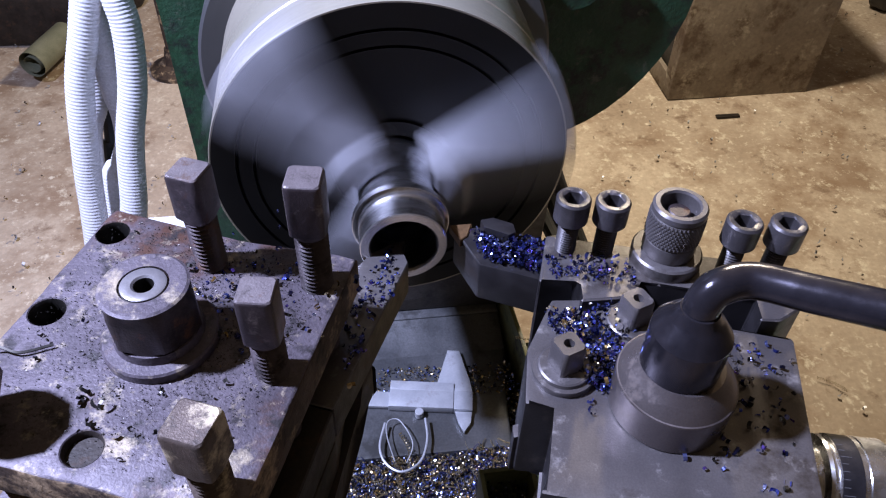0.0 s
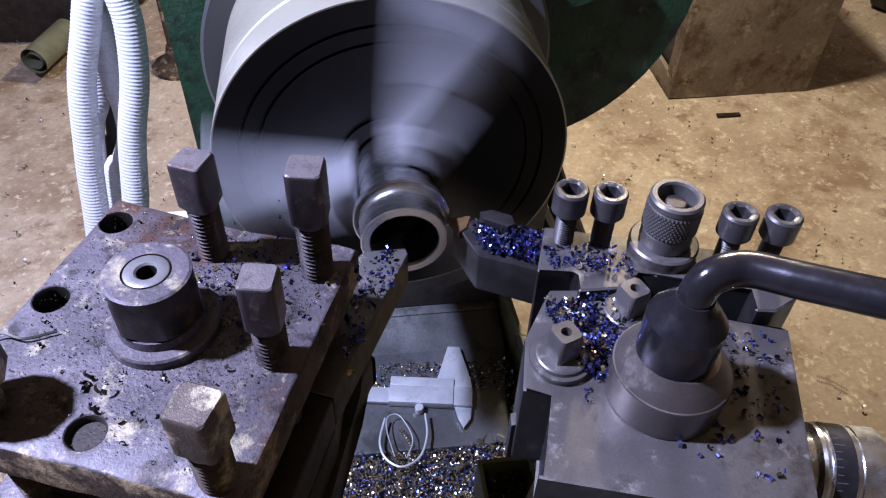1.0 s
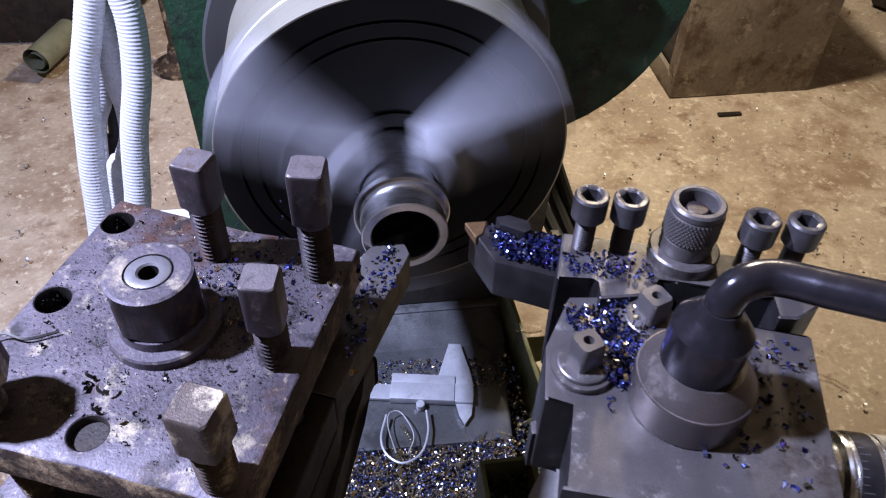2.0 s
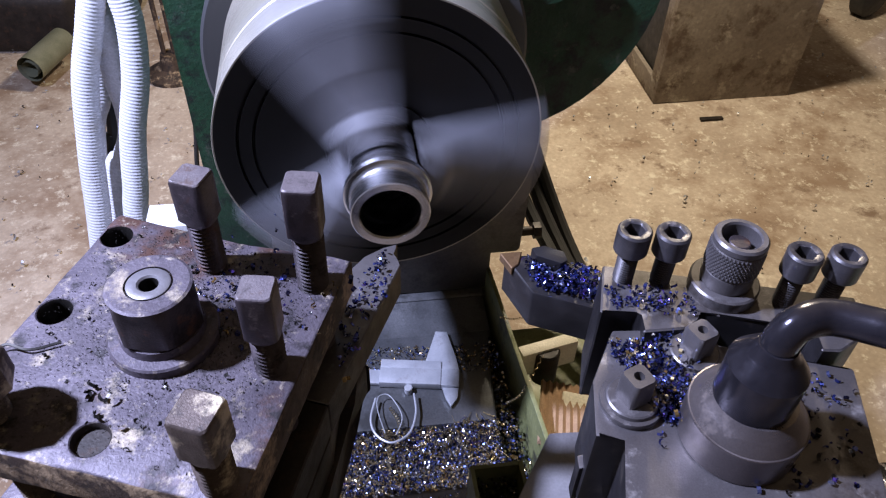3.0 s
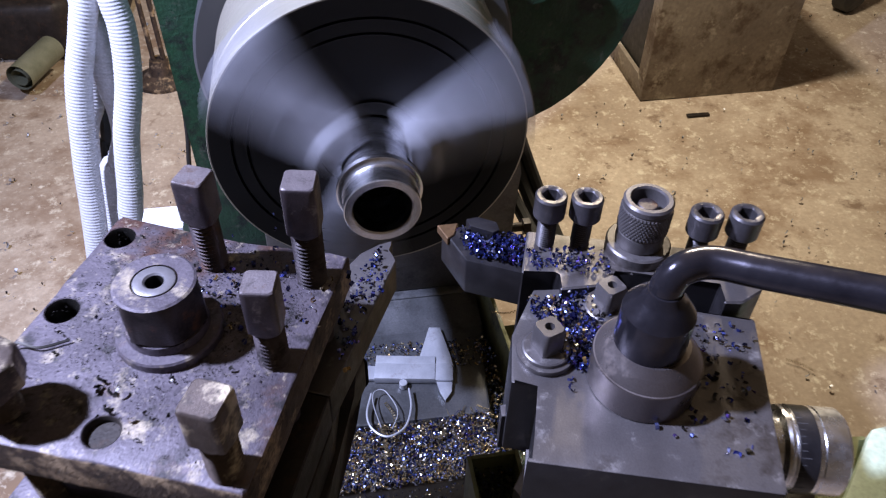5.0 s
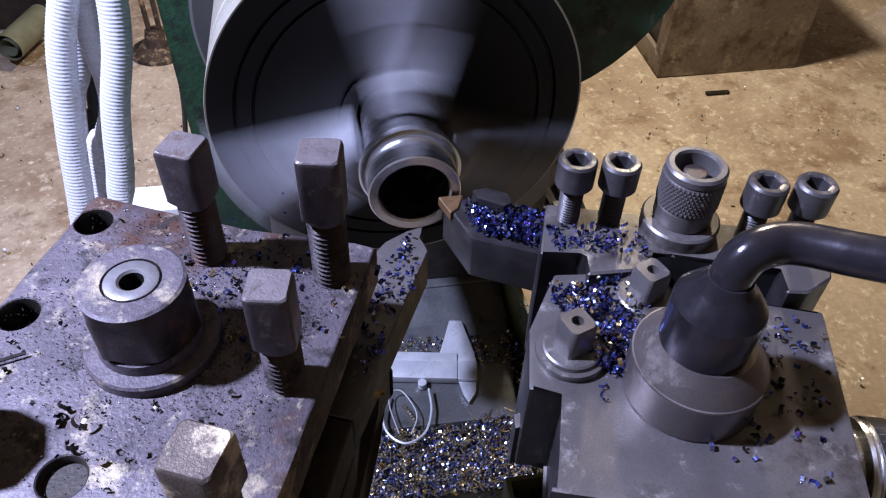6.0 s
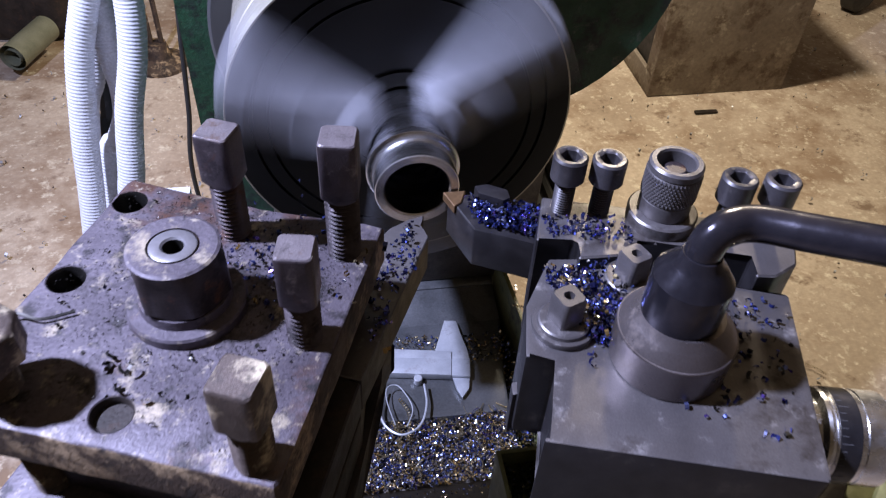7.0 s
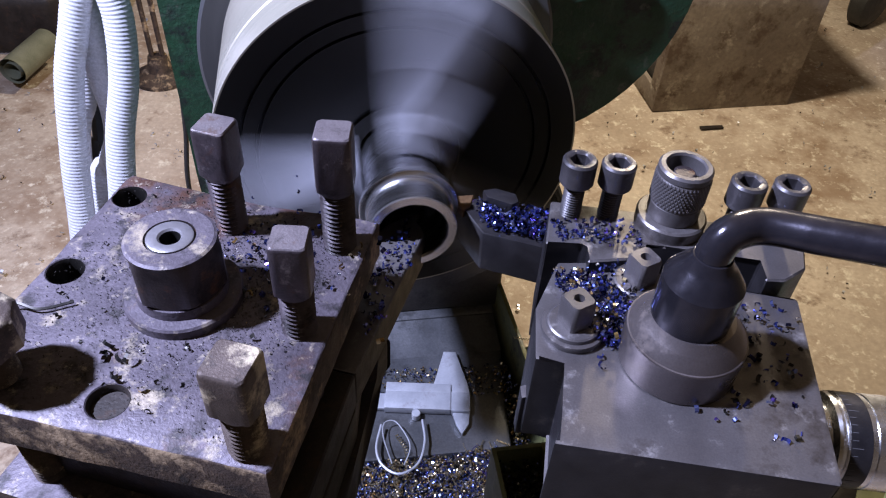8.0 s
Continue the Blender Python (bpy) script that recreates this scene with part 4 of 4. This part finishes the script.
solid("rusty_stand", bm, M_RUSTY, "small rusty round-footed stand on the floor", "stand")
bm = bmesh.new()
loft(bm, [(-0.03, 0.0), (-0.03, 0.06), (-0.02, 0.075), (0.02, 0.075), (0.03, 0.06), (0.03, 0.0)], 28, Matrix.Translation((1.5262, 1.5191, FLOOR + 0.075)) @ pose(0, 0, 0, 90, 0, 30))
solid("rubber_wheel", bm, M_BLACK, "small black rubber wheel on the floor", "wheel")
bm = bmesh.new()
box(bm, (-0.028, -0.006, 0), (0.028, 0.006, 0.004), 0.001, Matrix.Translation((0.8514, 1.0328, FLOOR)))
solid("iron_offcut", bm, M_DARK, "dark flat iron offcut on the floor", "offcut")


# ---- small things round the bed ----
bm = bmesh.new()
box(bm, (-0.2004, 0.1528, -0.28), (-0.1632, 0.1846, -0.18), 0.001)
solid("white_board", bm, M_WHITE, "white board standing behind the tool post", "board")


def trough():
    """An olive sheet trough on the saddle, full of dark chips."""
    t = thing("chip_trough", "olive painted sheet trough full of dark chips", "trough", L0)
    x0, x1, y0, y1, z0, z1 = 0.0341, 0.0646, -0.2145, -0.1246, -0.195, -0.1113
    for name, lo, hi in (("side_wall", (x0, y0, z0), (x0 + 0.0025, y1, z1)), ("side_wall", (x1 - 0.0025, y0, z0), (x1, y1, z1)), ("end_wall", (x0 + 0.0025, y1 - 0.0025, z0), (x1 - 0.0025, y1, z1)), ("base", (x0 + 0.0025, y0, z0), (x1 - 0.0025, y1 - 0.0025, z0 + 0.06))):
        bm = bmesh.new()
        box(bm, [a - b for a, b in zip(lo, L0)], [a - b for a, b in zip(hi, L0)], 0.0004)
        part(name, bm, M_OLIVE, t)
    return t


TROUGH = trough()
LCHIP.append(scatter("trough_chips", "dark oily chips filling the trough", 800, lambda rng: Vector((rng.uniform(0.0376, 0.0606), rng.uniform(-0.2095, -0.1281), -0.138 + rng.uniform(0, 0.018))), 0.0036, M_CHIPD, 17, L0))
LCHIP.append(scatter("trough_glints", "bright chips among the dark ones in the trough", 130, lambda rng: Vector((rng.uniform(0.0376, 0.0606), rng.uniform(-0.2095, -0.1281), -0.1225 + rng.uniform(0, 0.003))), 0.0026, M_CHIPM, 18, L0))
LCHIP.append(TROUGH)


def cross_slide():
    t = thing("cross_slide", "bright scraped steel cross slide under the tool post", "machine slide", L0)
    pts = [(0.0804, -0.1175), (0.1288, -0.1209), (0.1561, -0.2093), (0.1305, -0.2316), (0.0743, -0.1786), (0.0582, -0.1662), (0.0533, -0.1556)]
    bm = bmesh.new()
    prism(bm, lp(pts), -0.1099, -0.0974, 0.0012)
    part("top_plate", bm, M_SLIDE, t)
    bm = bmesh.new()
    prism(bm, [(x - L0[0], y - L0[1]) for x, y in [(0.0808, -0.1237), (0.1248, -0.1261), (0.1499, -0.2054), (0.1252, -0.2205), (0.0797, -0.1772)]], -0.28, -0.1100, 0.002)
    part("guide", bm, M_DARK, t, "dark oily guide under the slide")
    return t


LCHIP.append(cross_slide())

bm = bmesh.new()
ridges = 9
pts = []
for k in range(ridges * 4 + 1):
    pts.append((0.006 * k / 4, 0.0016 * (0, 1, 0, -1)[k % 4]))
top = pts + [(x, y - 0.003) for x, y in reversed(pts)]
prism(bm, top, 0, 0.085, 0, 1, Matrix.Translation((0.1375, 0.0194, -0.2764)) @ pose(0, 0, 0, 72, 0, -18))
solid("corrugated_scrap", bm, M_CARD, "piece of brown corrugated board in the tray", "cardboard")
bm = bmesh.new()
box(bm, (0, 0, 0), (0.055, 0.012, 0.03), 0.002, Matrix.Translation((0.1194, 0.0257, -0.2783)) @ pose(0, 0, 0, 0, 0, 12))
solid("cream_block", bm, M_CREAM, "cream painted block lying in the tray", "block")
bm = bmesh.new()
box(bm, (0, 0, 0), (0.03, 0.07, 0.008), 0.002, Matrix.Translation((0.1275, -0.0640, -0.2876)) @ pose(0, 0, 0, 12, 0, -20))
solid("cream_board", bm, M_CREAM, "dirty cream board lying in the tray", "board")
bm = bmesh.new()
loft(bm, [(0, 0.012), (0.035, 0.012), (0.037, 0.010)], 24, Matrix.Translation((0.1429, 0.0329, -0.2876)))
solid("dark_pin", bm, M_DARK, "short dark steel pin standing in the tray", "pin")


def strand(points, r, turns, name="swarf_strand"):
    """A straw-coloured coiled strand of swarf along a line."""
    base = spline(points, 24)
    line = []
    for k in range(len(base) - 1):
        d = (base[k + 1] - base[k]).normalized()
        u = d.orthogonal().normalized()
        v = d.cross(u)
        for j in range(4):
            a = 2 * math.pi * (k + j / 4) * turns
            line.append(base[k].lerp(base[k + 1], j / 4) + r * (math.cos(a) * u + math.sin(a) * v))
    bm = bmesh.new()
    tube(bm, line, 0.00035, 4)
    return solid(name, bm, M_GOLD, "thin straw-coloured coil of swarf", "swarf", group="swarf strands", smooth=0)


strand([(0.6910, 0.3012, FLOOR + 0.008), (0.7113, 0.2894, FLOOR + 0.008), (0.7277, 0.2708, FLOOR + 0.008)], 0.0022, 0.3)
strand([(0.1024, 0.0554, -0.2273), (0.1175, 0.0508, -0.2263), (0.1424, 0.0553, -0.2245)], 0.0008, 0.3)
strand([(0.0932, -0.0243, -0.2430), (0.1081, -0.0154, -0.2430), (0.1311, 0.0096, -0.2273)], 0.0008, 0.3)
strand([(0.0525, -0.0292, -0.2755), (0.0587, -0.0427, -0.2746), (0.0650, -0.0657, -0.2755)], 0.0014, 0.3)
strand([(-0.0076, -0.0146, -0.2746), (-0.0033, -0.0325, -0.2727), (-0.0049, -0.0600, -0.2746)], 0.0014, 0.3)
strand([(0.0225, -0.0241, -0.2746), (0.0377, -0.0359, -0.2736), (0.0476, -0.0335, -0.2746)], 0.0012, 0.3)
strand([(0.0002, 0.0040, -0.2718), (0.0065, -0.0140, -0.2699), (0.0028, -0.0353, -0.2727)], 0.0014, 0.3)


def coils(name, label, count, spot, mat, seed):
    """Short coiled threads of swarf, lying at random."""
    rng = random.Random(seed)
    bm = bmesh.new()
    for _ in range(count):
        p, a, length = spot(rng), rng.uniform(0, 6.3), rng.uniform(0.003, 0.012)
        r, bend = rng.uniform(0.0004, 0.0007), rng.uniform(-90, 90)
        n = int(length / 0.0011) * 6
        prev = None
        for k in range(n):
            t = length * k / n
            b = a + bend * t
            w = 2 * math.pi * k / 6
            d = Vector((math.cos(b), math.sin(b), 0))
            q = p + d * t + Vector((-d.y, d.x, 0)) * (r * math.cos(w)) + Vector((0, 0, r * (1 + math.sin(w))))
            pair = [bm.verts.new(q - d * 0.00028), bm.verts.new(q + d * 0.00028)]
            if prev:
                bm.faces.new((prev[0], prev[1], pair[1], pair[0]))
            prev = pair
    return solid(name, bm, mat, label, "swarf", "stuff", smooth=0)


coils("coiled_swarf", "short straw-coloured coils lying in the chip heap", 170, lambda rng: heap(rng) + Vector((0, 0, 0.003)), M_GOLD, 31)
coils("blue_coils", "short blue coils lying in the chip heap", 120, lambda rng: heap(rng) + Vector((0, 0, 0.003)), M_CHIPB, 32)
coils("bed_coils", "short straw coils strewn beside the bed", 60, in_quad((0.10, -0.03), (0.113, -0.03), (0.108, 0.12), (0.100, 0.10), -0.315, 0.01), M_GOLD, 33)
scatter("floor_grit", "pale chips and grit scattered on the floor", 500, lambda rng: Vector((rng.uniform(-0.9, 1.6), rng.uniform(0.2, 1.9), FLOOR + 0.006)), 0.009, M_CAL, 21, flat=0.15)
scatter("floor_dirt", "dark crumbs scattered on the floor", 260, lambda rng: Vector((rng.uniform(-0.9, 1.6), rng.uniform(0.2, 1.9), FLOOR + 0.006)), 0.006, M_DARK, 22, flat=0.15)


def apron():
    t = thing("slide_casting", "olive and pale green painted casting beside the tool post", "machine casting", R0)
    bm = bmesh.new()
    prism(bm, rp([(0.2143, -0.1737), (0.1686, -0.2223), (0.1903, -0.2254), (0.1951, -0.2099), (0.2319, -0.1747)]), -0.15, -0.0575, 0.003)
    part("rim", bm, M_OLIVE, t)
    bm = bmesh.new()
    prism(bm, rp([(0.2329, -0.1736), (0.1948, -0.2098), (0.1918, -0.2256), (0.3016, -0.2497), (0.3003, -0.1680)]), -0.15, -0.0540, 0.003)
    part("face", bm, M_PALE, t, "pale green painted face")
    return t


APRON = apron()
RCHIP.append(APRON)


# ---- movement ----
def carry(obs, home, rows):
    for ob in obs:
        walk(ob, [(t, pose(home[0] + x, home[1] + y, home[2])) for t, x, y in rows])


def spin(obs, marks):
    """Turn about the spindle: marks are times and jaw angles (mod 120), at about 2200 degrees a second between."""
    angles, last = [], None
    for t, a in marks:
        if last is not None:
            want = last[1] + 2200 * (t - last[0])
            a += 120 * round((want - a) / 120)
        last = (t, a)
        angles.append(last)
    rows = []
    for k in range(241):
        t = k / FPS
        a = float(np.interp(t, [q[0] for q in angles], [q[1] for q in angles]))
        rows.append((t, pose(0, 0, AXIS, 0, -a, 0)))
    for ob in obs:
        walk(ob, rows)


def motions():
    carry([LPOST, BORE] + LCHIP, L0, [
        (0.0, 0.0000, 0.0000), (0.5, -0.0000, 0.0010), (1.0, -0.0002, 0.0021), (1.5, -0.0006, 0.0039), (2.0, 0.0000, -0.0014), (2.2, -0.0003, -0.0061),
        (3.3, 0.0004, -0.0320), (3.5, 0.0001, -0.0332), (4.0, 0.0014, -0.0336), (4.2, 0.0019, -0.0332), (5.3, 0.0007, -0.0279), (5.5, -0.0006, -0.0276),
        (6.0, -0.0001, -0.0266), (6.5, 0.0001, -0.0248), (7.0, -0.0000, -0.0237), (7.5, 0.0005, -0.0225), (7.9, 0.0032, -0.0156), (7.967, 0.0046, 0.0097), (8.0, 0.0046, 0.0097)])
    carry([RPOST, HOLDER, TURN, WRENCH] + RCHIP, R0, [
        (0.0, 0.0000, 0.0000), (0.5, -0.0002, 0.0011), (1.0, -0.0002, 0.0022), (1.5, -0.0008, 0.0037), (2.0, 0.0066, -0.0060), (2.2, 0.0097, -0.0138),
        (3.3, 0.0310, -0.0534), (3.5, 0.0292, -0.0528), (4.0, 0.0199, -0.0465), (4.2, 0.0161, -0.0434), (5.3, -0.0030, -0.0243), (5.5, -0.0081, -0.0219),
        (6.0, -0.0139, -0.0166), (6.5, -0.0130, -0.0155), (7.0, -0.0116, -0.0161), (7.5, -0.0096, -0.0157), (7.9, -0.0059, -0.0104), (7.967, -0.0015, 0.0120), (8.0, -0.0015, 0.0120)])
    spin([CHUCK, WORK], [(0.0, 14), (0.5, 88), (1.0, 68), (1.5, 37), (2.0, 30), (2.2, 5), (3.3, 60), (3.5, 32), (4.0, 8), (4.2, 62), (5.5, 37), (6.0, 88), (6.5, 75), (7.0, 38), (7.5, 12), (8.0, 75)])


motions()
